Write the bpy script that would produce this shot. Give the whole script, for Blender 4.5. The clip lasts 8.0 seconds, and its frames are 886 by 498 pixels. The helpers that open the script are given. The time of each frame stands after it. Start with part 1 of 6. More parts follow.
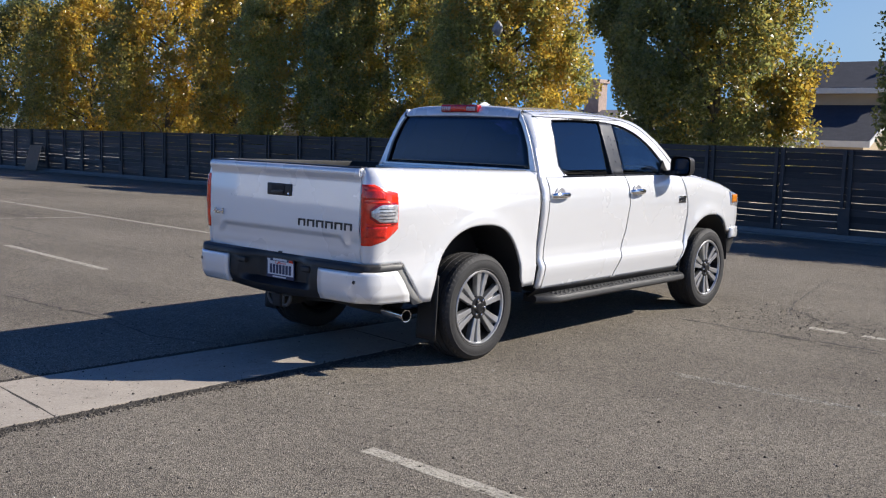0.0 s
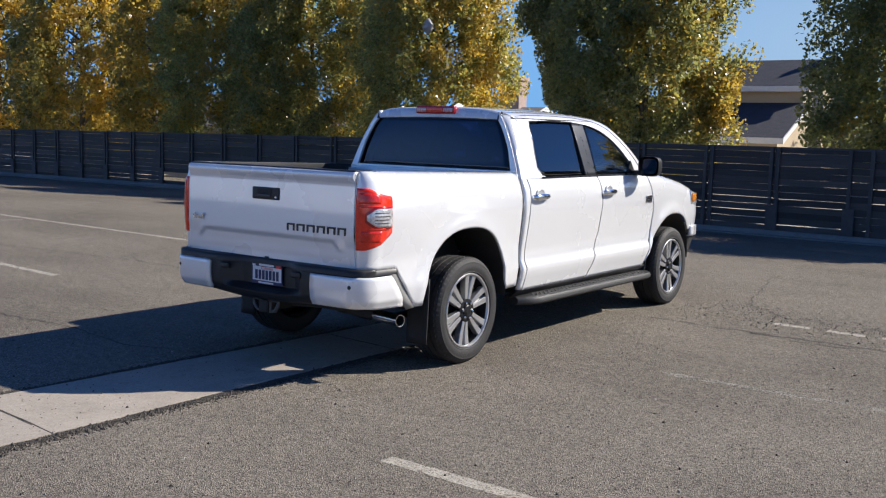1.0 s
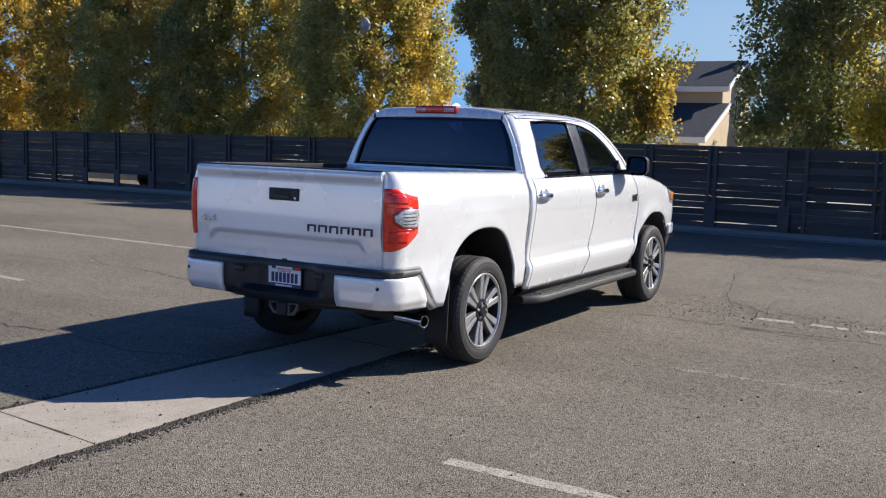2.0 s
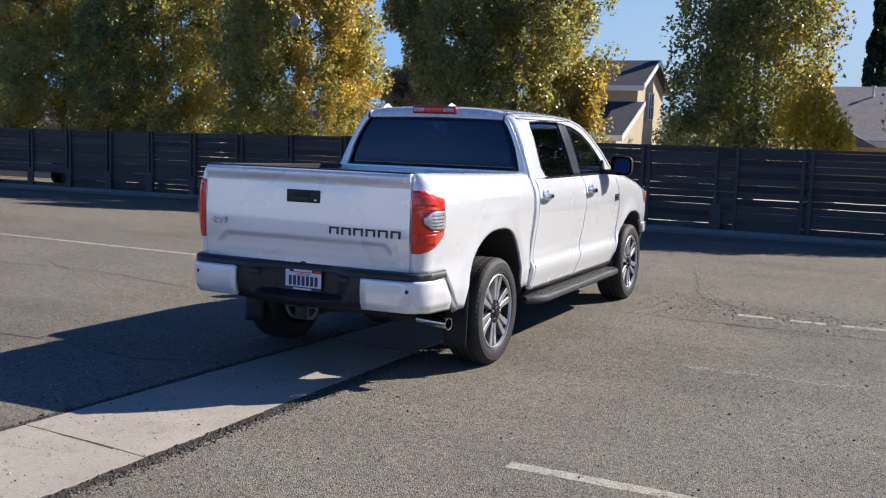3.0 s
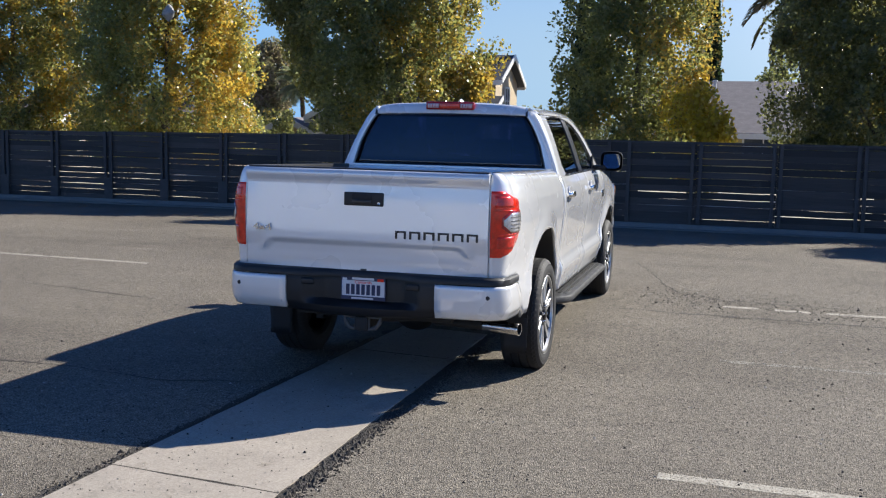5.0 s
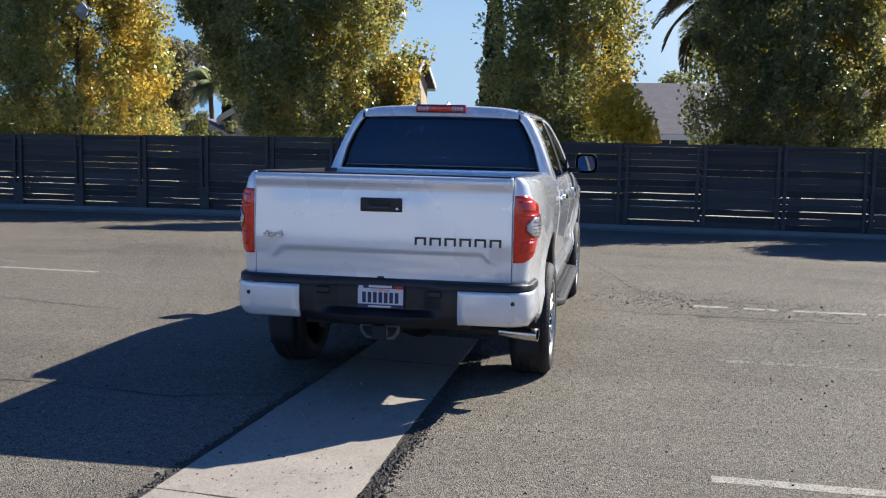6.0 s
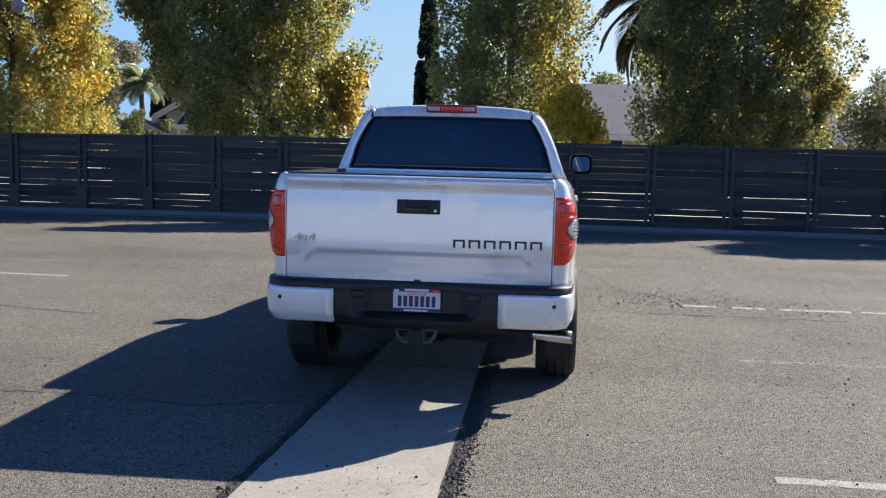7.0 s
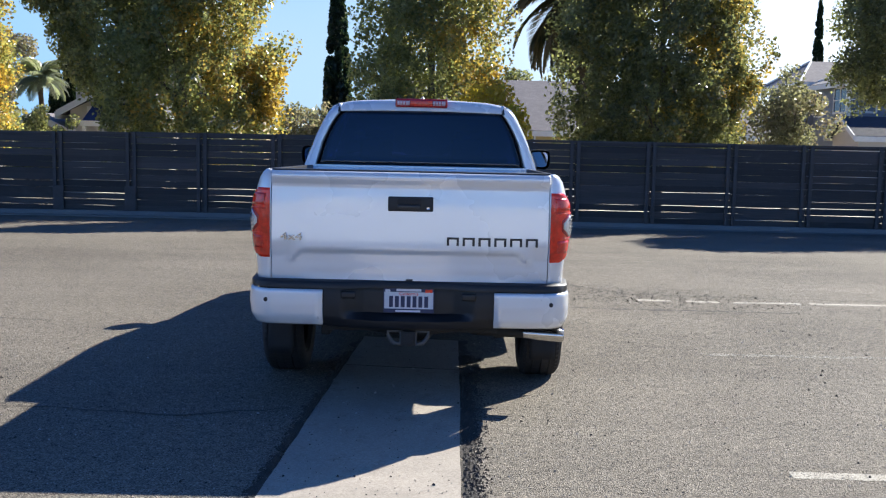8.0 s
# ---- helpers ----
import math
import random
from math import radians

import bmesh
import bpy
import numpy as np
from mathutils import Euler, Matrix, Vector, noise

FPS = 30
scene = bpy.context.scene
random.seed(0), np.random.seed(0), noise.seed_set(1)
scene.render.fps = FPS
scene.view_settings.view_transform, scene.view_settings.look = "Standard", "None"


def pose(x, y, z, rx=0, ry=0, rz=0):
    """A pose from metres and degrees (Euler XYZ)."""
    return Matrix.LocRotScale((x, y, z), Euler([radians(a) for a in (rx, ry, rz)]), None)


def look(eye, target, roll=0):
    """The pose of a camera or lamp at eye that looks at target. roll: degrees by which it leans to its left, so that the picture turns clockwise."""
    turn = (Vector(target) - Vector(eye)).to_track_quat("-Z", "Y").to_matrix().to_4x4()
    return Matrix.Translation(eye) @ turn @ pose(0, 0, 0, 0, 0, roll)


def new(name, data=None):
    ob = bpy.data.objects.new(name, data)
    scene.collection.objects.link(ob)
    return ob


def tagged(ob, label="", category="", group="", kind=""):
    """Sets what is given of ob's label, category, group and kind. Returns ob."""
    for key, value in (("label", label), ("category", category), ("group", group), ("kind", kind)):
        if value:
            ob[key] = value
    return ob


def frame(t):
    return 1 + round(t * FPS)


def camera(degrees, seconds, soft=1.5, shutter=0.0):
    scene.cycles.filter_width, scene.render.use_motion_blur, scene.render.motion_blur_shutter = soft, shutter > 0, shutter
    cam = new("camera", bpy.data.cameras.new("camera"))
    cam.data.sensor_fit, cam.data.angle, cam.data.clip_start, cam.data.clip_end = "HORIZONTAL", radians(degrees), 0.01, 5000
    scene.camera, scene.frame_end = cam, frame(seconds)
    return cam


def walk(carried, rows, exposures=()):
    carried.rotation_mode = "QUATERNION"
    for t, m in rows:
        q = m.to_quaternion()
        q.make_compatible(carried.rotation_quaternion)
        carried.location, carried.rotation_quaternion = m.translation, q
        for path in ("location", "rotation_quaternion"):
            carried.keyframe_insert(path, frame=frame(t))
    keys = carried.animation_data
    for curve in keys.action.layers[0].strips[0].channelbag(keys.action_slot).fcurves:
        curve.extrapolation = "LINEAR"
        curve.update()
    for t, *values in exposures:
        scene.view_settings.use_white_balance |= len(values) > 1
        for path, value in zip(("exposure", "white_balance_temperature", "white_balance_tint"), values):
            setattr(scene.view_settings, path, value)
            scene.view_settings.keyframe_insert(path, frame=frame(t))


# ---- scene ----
cam = camera(46.7, 8.0, 1.2)
EXPOSURE = 0.6
PATH = [
    (0, (5.785, -5.977, 1.715), (4.482, -4.477, 1.488), 1.6),
    (0.5, (5.571, -6.09, 1.707), (4.356, -4.518, 1.481), 1.7),
    (1, (5.305, -6.283, 1.742), (4.136, -4.677, 1.513), 1.5),
    (1.5, (4.986, -6.561, 1.742), (3.845, -4.935, 1.511), 1.4),
    (2, (4.652, -6.701, 1.727), (3.626, -4.999, 1.501), 1.5),
    (2.2, (4.512, -6.749, 1.74), (3.52, -5.028, 1.511), 1.7),
    (3.3, (3.659, -7.137, 1.729), (2.838, -5.327, 1.504), 1.2),
    (3.5, (3.497, -7.148, 1.723), (2.695, -5.33, 1.498), 0.8),
    (4, (3.088, -7.203, 1.723), (2.375, -5.349, 1.492), 1.2),
    (4.5, (2.693, -7.299, 1.721), (2.097, -5.404, 1.49), 1.4),
    (4.7, (2.538, -7.305, 1.715), (1.957, -5.405, 1.484), 1.3),
    (5.8, (1.64, -7.382, 1.725), (1.248, -5.434, 1.501), 1.2),
    (6, (1.504, -7.385, 1.72), (1.151, -5.429, 1.496), 1.1),
    (6.5, (1.139, -7.348, 1.723), (0.865, -5.379, 1.502), 1.2),
    (7, (0.765, -7.385, 1.714), (0.565, -5.408, 1.492), 1.3),
    (7.5, (0.454, -7.32, 1.701), (0.371, -5.334, 1.477), 1.6),
    (8, (0.197, -7.23, 1.693), (0.189, -5.243, 1.468), 1.2),
]
walk(cam, [(t, look(eye, target, roll)) for t, eye, target, roll in PATH],
     [(0, EXPOSURE, 6100, 12), (1.0, EXPOSURE + 0.03, 6100, 12), (2.2, EXPOSURE + 0.1, 6100, 12), (4.0, EXPOSURE + 0.19, 6080, 12), (4.5, EXPOSURE + 0.2, 6050, 11), (6.5, EXPOSURE + 0.22, 5980, 9),
      (7.2, EXPOSURE + 0.36, 5950, 9), (8, EXPOSURE + 0.52, 5950, 9)])


# ---- world and sun ----
SUN = Vector((0.95, 1.06, 1.0)).normalized()
world = bpy.data.worlds.new("sky")
scene.world = world
world.use_nodes = True
sky = world.node_tree.nodes.new("ShaderNodeTexSky")
sky.sky_type, sky.sun_disc = "NISHITA", False
sky.sun_elevation, sky.sun_rotation = math.asin(SUN.z), math.atan2(SUN.x, SUN.y)
sky.air_density, sky.dust_density, sky.ozone_density, sky.altitude = 1.0, 0.3, 4.0, 300
wt = world.node_tree
clear_sky = wt.nodes["Background"]
deep = wt.nodes.new("ShaderNodeMix")
deep.data_type, deep.blend_type = "RGBA", "MULTIPLY"
deep.inputs[0].default_value, deep.inputs[7].default_value = 1.0, (0.52, 0.88, 1.4, 1)
wt.links.new(sky.outputs[0], deep.inputs[6])
wt.links.new(deep.outputs[2], clear_sky.inputs[0])
clear_sky.inputs[1].default_value = 0.05
# thin haze low over the horizon: white towards the sun, blue across from it, pale opposite
way = wt.nodes.new("ShaderNodeTexCoord")
towards = wt.nodes.new("ShaderNodeVectorMath")
towards.operation = "DOT_PRODUCT"
towards.inputs[1].default_value = SUN
wt.links.new(way.outputs["Generated"], towards.inputs[0])
near_sun = wt.nodes.new("ShaderNodeMapRange")
near_sun.inputs["From Min"].default_value, near_sun.inputs["From Max"].default_value = -1.0, 1.0
wt.links.new(towards.outputs["Value"], near_sun.inputs["Value"])
haze_colour = wt.nodes.new("ShaderNodeValToRGB")
haze_colour.color_ramp.interpolation = "EASE"
stops = haze_colour.color_ramp.elements
stops[0].position, stops[0].color = 0.22, (0.3, 0.46, 0.72, 1)
stops[1].position, stops[1].color = 0.93, (0.66, 0.68, 0.7, 1)
for where, tone in ((0.56, (0.1, 0.28, 0.55, 1)), (0.79, (0.28, 0.37, 0.445, 1))):
    stops.new(where).color = tone
wt.links.new(near_sun.outputs[0], haze_colour.inputs[0])
haze = wt.nodes.new("ShaderNodeBackground")
wt.links.new(haze_colour.outputs[0], haze.inputs[0])
height = wt.nodes.new("ShaderNodeSeparateXYZ")
wt.links.new(way.outputs["Generated"], height.inputs[0])
low = wt.nodes.new("ShaderNodeMapRange")
low.interpolation_type = "SMOOTHSTEP"
for key, value in (("From Min", 0.06), ("From Max", 0.3), ("To Min", 0.9), ("To Max", 0.0)):
    low.inputs[key].default_value = value
wt.links.new(height.outputs[2], low.inputs["Value"])
both_skies = wt.nodes.new("ShaderNodeMixShader")
wt.links.new(low.outputs[0], both_skies.inputs[0])
wt.links.new(clear_sky.outputs[0], both_skies.inputs[1])
wt.links.new(haze.outputs[0], both_skies.inputs[2])
wt.links.new(both_skies.outputs[0], wt.nodes["World Output"].inputs[0])
sun_data = bpy.data.lights.new("sun", "SUN")
sun_data.energy, sun_data.angle, sun_data.color = 5.0, radians(0.53), (1.0, 0.915, 0.77)
new("sun", sun_data).matrix_world = look(SUN * 60, (0, 0, 0))


# ---- materials ----
class Nodes:
    """A small builder of node trees."""

    def __init__(self, name):
        self.mat = bpy.data.materials.new(name)
        self.mat.use_nodes = True
        self.tree = self.mat.node_tree
        self.bsdf = self.tree.nodes["Principled BSDF"]
        self.out = self.tree.nodes["Material Output"]

    def add(self, kind, **inputs):
        n = self.tree.nodes.new("ShaderNode" + kind)
        for key, value in inputs.items():
            self.set(n, key, value)
        return n

    def set(self, n, key, value):
        socket = n.inputs[int(key[1:])] if key[0] == "i" and key[1:].isdigit() else n.inputs[key.replace("_", " ")]
        if isinstance(value, bpy.types.NodeSocket):
            self.tree.links.new(value, socket)
        else:
            socket.default_value = value

    def pos(self, stretch=(1, 1, 1), local=False):
        src = self.add("TexCoord").outputs["Object"] if local else self.add("NewGeometry").outputs["Position"]
        if stretch == (1, 1, 1):
            return src
        m = self.add("Mapping", Vector=src)
        m.inputs["Scale"].default_value = stretch
        return m.outputs[0]

    def noise(self, vec, scale, detail=4, rough=0.55):
        return self.add("TexNoise", Vector=vec, Scale=scale, Detail=detail, Roughness=rough).outputs[0]

    def ramp(self, fac, a, b, lo=(0, 0, 0, 1), hi=(1, 1, 1, 1)):
        r = self.add("ValToRGB", Fac=fac)
        e = r.color_ramp.elements
        e[0].position, e[1].position, e[0].color, e[1].color = a, b, lo, hi
        return r.outputs[0]

    def mix(self, fac, a, b, how="MIX"):
        n = self.tree.nodes.new("ShaderNodeMix")
        n.data_type, n.blend_type = "RGBA", how
        for i, v in ((0, fac), (6, a), (7, b)):
            if isinstance(v, bpy.types.NodeSocket):
                self.tree.links.new(v, n.inputs[i])
            else:
                n.inputs[i].default_value = v
        return n.outputs[2]

    def math(self, op, a, b):
        n = self.add("Math", i0=a, i1=b)
        n.operation = op
        return n.outputs[0]

    def bump(self, height, strength, distance):
        b = self.add("Bump", Height=height, Strength=strength, Distance=distance)
        self.tree.links.new(b.outputs[0], self.bsdf.inputs["Normal"])

    def finish(self, **inputs):
        for key, value in inputs.items():
            self.set(self.bsdf, key, value)
        return self.mat


def rgb(r, g, b, k=1.0):
    return (r * k, g * k, b * k, 1)


def plain(name, col, rough=0.5, metal=0.0, var=0.12, scale=6.0, fine=60.0, bump=0.0, coat=0.0, **more):
    """A surface with broad and fine variation of its colour and a little relief."""
    n = Nodes(name)
    p = n.pos()
    broad = n.ramp(n.noise(p, scale), 0.3, 0.7)
    small = n.ramp(n.noise(p, fine, 3), 0.3, 0.7)
    c = n.mix(broad, rgb(*col, 1 - var), rgb(*col, 1 + var))
    c = n.mix(0.35, c, n.mix(small, rgb(*col, 1 - var), rgb(*col, 1 + var)))
    if bump:
        n.bump(small, 0.5, bump)
    r = n.add("MapRange", Value=broad)
    r.inputs["To Min"].default_value, r.inputs["To Max"].default_value = max(rough - 0.06, 0), min(rough + 0.06, 1)
    return n.finish(Base_Color=c, Roughness=r.outputs[0], Metallic=metal, Coat_Weight=coat, Coat_Roughness=0.04, **more)


def asphalt():
    n = Nodes("asphalt")
    p = n.pos()
    broad = n.ramp(n.noise(p, 0.22, 5, 0.6), 0.35, 0.68)
    streak = n.ramp(n.noise(n.pos((0.25, 1.6, 1)), 0.8, 5, 0.6), 0.35, 0.7)
    c = n.mix(broad, (0.106, 0.092, 0.074, 1), (0.17, 0.15, 0.122, 1))
    c = n.mix(n.mix(0.5, streak, broad), c, (0.19, 0.169, 0.137, 1))
    dusty = n.ramp(n.noise(n.pos((0.5, 1.3, 1)), 0.55, 6, 0.65), 0.57, 0.72)
    c = n.mix(n.mix(0.5, (0, 0, 0, 1), dusty), c, (0.25, 0.222, 0.18, 1))
    spots = n.ramp(n.noise(p, 1.7, 6, 0.7), 0.62, 0.74)
    c = n.mix(n.mix(0.55, (0, 0, 0, 1), spots), c, (0.07, 0.063, 0.058, 1))
    stone = n.add("TexVoronoi", Vector=p, Scale=140.0)
    pick = n.ramp(stone.outputs["Color"], 0.2, 0.85, (0.36, 0.35, 0.34, 1), (1.75, 1.73, 1.68, 1))
    c = n.mix(0.9, c, n.mix(1.0, c, pick, "MULTIPLY"))
    mottle = n.ramp(n.noise(p, 14.0, 5, 0.75), 0.3, 0.7, (0.8, 0.79, 0.78, 1), (1.2, 1.2, 1.2, 1))
    c = n.mix(1.0, c, mottle, "MULTIPLY")
    big = n.add("TexVoronoi", Vector=p, Scale=17.0)
    rare = n.ramp(big.outputs["Distance"], 0.09, 0.18, (0.2, 0.19, 0.18, 1), (1, 1, 1, 1))
    c = n.mix(n.ramp(big.outputs["Color"], 0.52, 0.58), c, n.mix(1.0, c, rare, "MULTIPLY"))
    n.bump(n.mix(0.6, n.noise(p, 180.0, 3), stone.outputs["Distance"]), 0.85, 0.009)
    return n.finish(Base_Color=c, Roughness=0.88, Specular_IOR_Level=0.3)


def worn_paint(name, col, keep):
    """Thin road paint, worn off in specks and patches so that the asphalt shows through."""
    n = Nodes(name)
    p = n.pos()
    c = n.mix(n.ramp(n.noise(p, 6.0, 5, 0.6), 0.3, 0.7), rgb(*col, 0.8), rgb(*col, 1.12))
    stone = n.add("TexVoronoi", Vector=p, Scale=150.0)
    c = n.mix(0.5, c, n.mix(1.0, c, n.ramp(stone.outputs["Color"], 0.1, 0.9, (0.45, 0.44, 0.42, 1), (1.4, 1.4, 1.38, 1)), "MULTIPLY"))
    bare = n.ramp(n.noise(p, 70.0, 6, 0.75), keep, keep + 0.12)
    bare = n.mix(1.0, bare, n.ramp(n.noise(p, 7.0, 5, 0.7), keep + 0.02, keep + 0.2), "ADD")
    n.bump(n.noise(p, 120.0, 3), 0.6, 0.004)
    n.finish(Base_Color=c, Roughness=0.85)
    m = n.add("MixShader", Fac=bare)
    n.tree.links.new(n.bsdf.outputs[0], m.inputs[1])
    n.tree.links.new(n.add("BsdfTransparent").outputs[0], m.inputs[2])
    n.tree.links.new(m.outputs[0], n.out.inputs["Surface"])
    return n.mat


def chip_mat():
    n = Nodes("stone chips")
    rnd = n.add("NewGeometry").outputs["Random Per Island"]
    return n.finish(Base_Color=n.ramp(rnd, 0.4, 0.75, (0.03, 0.028, 0.026, 1), (0.42, 0.39, 0.34, 1)), Roughness=0.9)


def concrete(name, col, dirt=(0.2, 0.17, 0.13)):
    n = Nodes(name)
    p = n.pos()
    c = n.mix(n.ramp(n.noise(p, 1.4, 6, 0.65), 0.3, 0.7), rgb(*col, 0.84), rgb(*col, 1.1))
    c = n.mix(n.ramp(n.noise(p, 5.0, 6, 0.7), 0.58, 0.75), c, (*dirt, 1))
    c = n.mix(n.ramp(n.noise(p, 2.6, 7, 0.75), 0.55, 0.72), c, rgb(*col, 0.72))
    c = n.mix(n.ramp(n.noise(p, 9.0, 6, 0.75), 0.64, 0.74), c, rgb(*col, 1.25))
    grit = n.add("TexVoronoi", Vector=p, Scale=110.0)
    c = n.mix(0.35, c, n.mix(1.0, c, n.ramp(grit.outputs["Color"], 0.1, 0.9, (0.55, 0.55, 0.55, 1), (1.35, 1.35, 1.35, 1)), "MULTIPLY"))
    n.bump(n.noise(p, 90.0, 5, 0.7), 0.45, 0.004)
    return n.finish(Base_Color=c, Roughness=0.85)


def fence_wood():
    n = Nodes("dark stained boards")
    r = n.add("ObjectInfo").outputs["Random"]
    p = n.pos((0.6, 6, 14))
    tone = n.ramp(r, 0.0, 1.0, (0.013, 0.0118, 0.0118, 1), (0.05, 0.044, 0.042, 1))
    c = n.mix(n.ramp(n.noise(p, 3.0, 6, 0.65), 0.35, 0.7), tone, n.mix(1.0, tone, (1.7, 1.6, 1.5, 1), "MULTIPLY"))
    c = n.mix(n.ramp(n.noise(n.pos(), 2.3, 5, 0.7), 0.6, 0.78), c, (0.06, 0.053, 0.05, 1))
    n.bump(n.noise(p, 9.0, 5, 0.6), 0.5, 0.004)
    return n.finish(Base_Color=c, Roughness=0.62)


def leaf_mat(name, dark, mid, gold, amount):
    """Leaves that let light through. Colours differ leaf by leaf, in painted light and dark clumps and in patches of
    autumn gold.
    """
    n = Nodes(name)
    rnd = n.add("NewGeometry").outputs["Random Per Island"]
    p = n.pos(local=True)
    sep = n.add("SeparateXYZ", Vector=p)
    side = n.add("MapRange", Value=sep.outputs[0])
    for key, value in (("From Min", -2.4), ("From Max", 2.6), ("To Min", -0.16), ("To Max", 0.16)):
        side.inputs[key].default_value = value
    patch = n.math("ADD", n.noise(p, 0.75, 3, 0.55), side.outputs[0])
    patch = n.math("ADD", patch, n.math("MULTIPLY", rnd, 0.22))
    fac = n.ramp(patch, 0.66 - amount, 0.83 - amount)
    # broad noise paints lit tufts and dark hollows into the leaf colour
    c = n.mix(n.ramp(n.math("ADD", n.math("MULTIPLY", rnd, 0.6), n.math("MULTIPLY", n.noise(p, 1.6, 2, 0.5), 0.6)), 0.3, 0.85), (*dark, 1), (*mid, 1))
    c = n.mix(fac, c, n.mix(n.ramp(rnd, 0.2, 0.95), (*gold, 1), (gold[0] * 0.78, gold[1] * 0.7, gold[2], 1)))
    n.finish(Base_Color=c, Roughness=0.3, Specular_IOR_Level=0.7)
    tr = n.add("BsdfTranslucent", Color=n.mix(1.0, c, (1.7, 1.65, 1.1, 1), "MULTIPLY"))
    m = n.add("MixShader", Fac=0.6)
    n.tree.links.new(n.bsdf.outputs[0], m.inputs[1])
    n.tree.links.new(tr.outputs[0], m.inputs[2])
    n.tree.links.new(m.outputs[0], n.out.inputs["Surface"])
    return n.mat


def glass(name, tint, rough=0.0, ior=1.48):
    n = Nodes(name)
    return n.finish(Base_Color=(*tint, 1), Roughness=rough, Transmission_Weight=1.0, IOR=ior)


def shingles(name, col):
    n = Nodes(name)
    p = n.pos((1, 1, 2.2))
    c = n.mix(n.ramp(n.noise(p, 3.0, 5), 0.3, 0.7), rgb(*col, 0.75), rgb(*col, 1.2))
    c = n.mix(n.ramp(n.noise(p, 14.0, 3), 0.4, 0.65), c, rgb(*col, 0.85))
    n.bump(n.noise(p, 20.0, 3), 0.6, 0.02)
    return n.finish(Base_Color=c, Roughness=0.9)


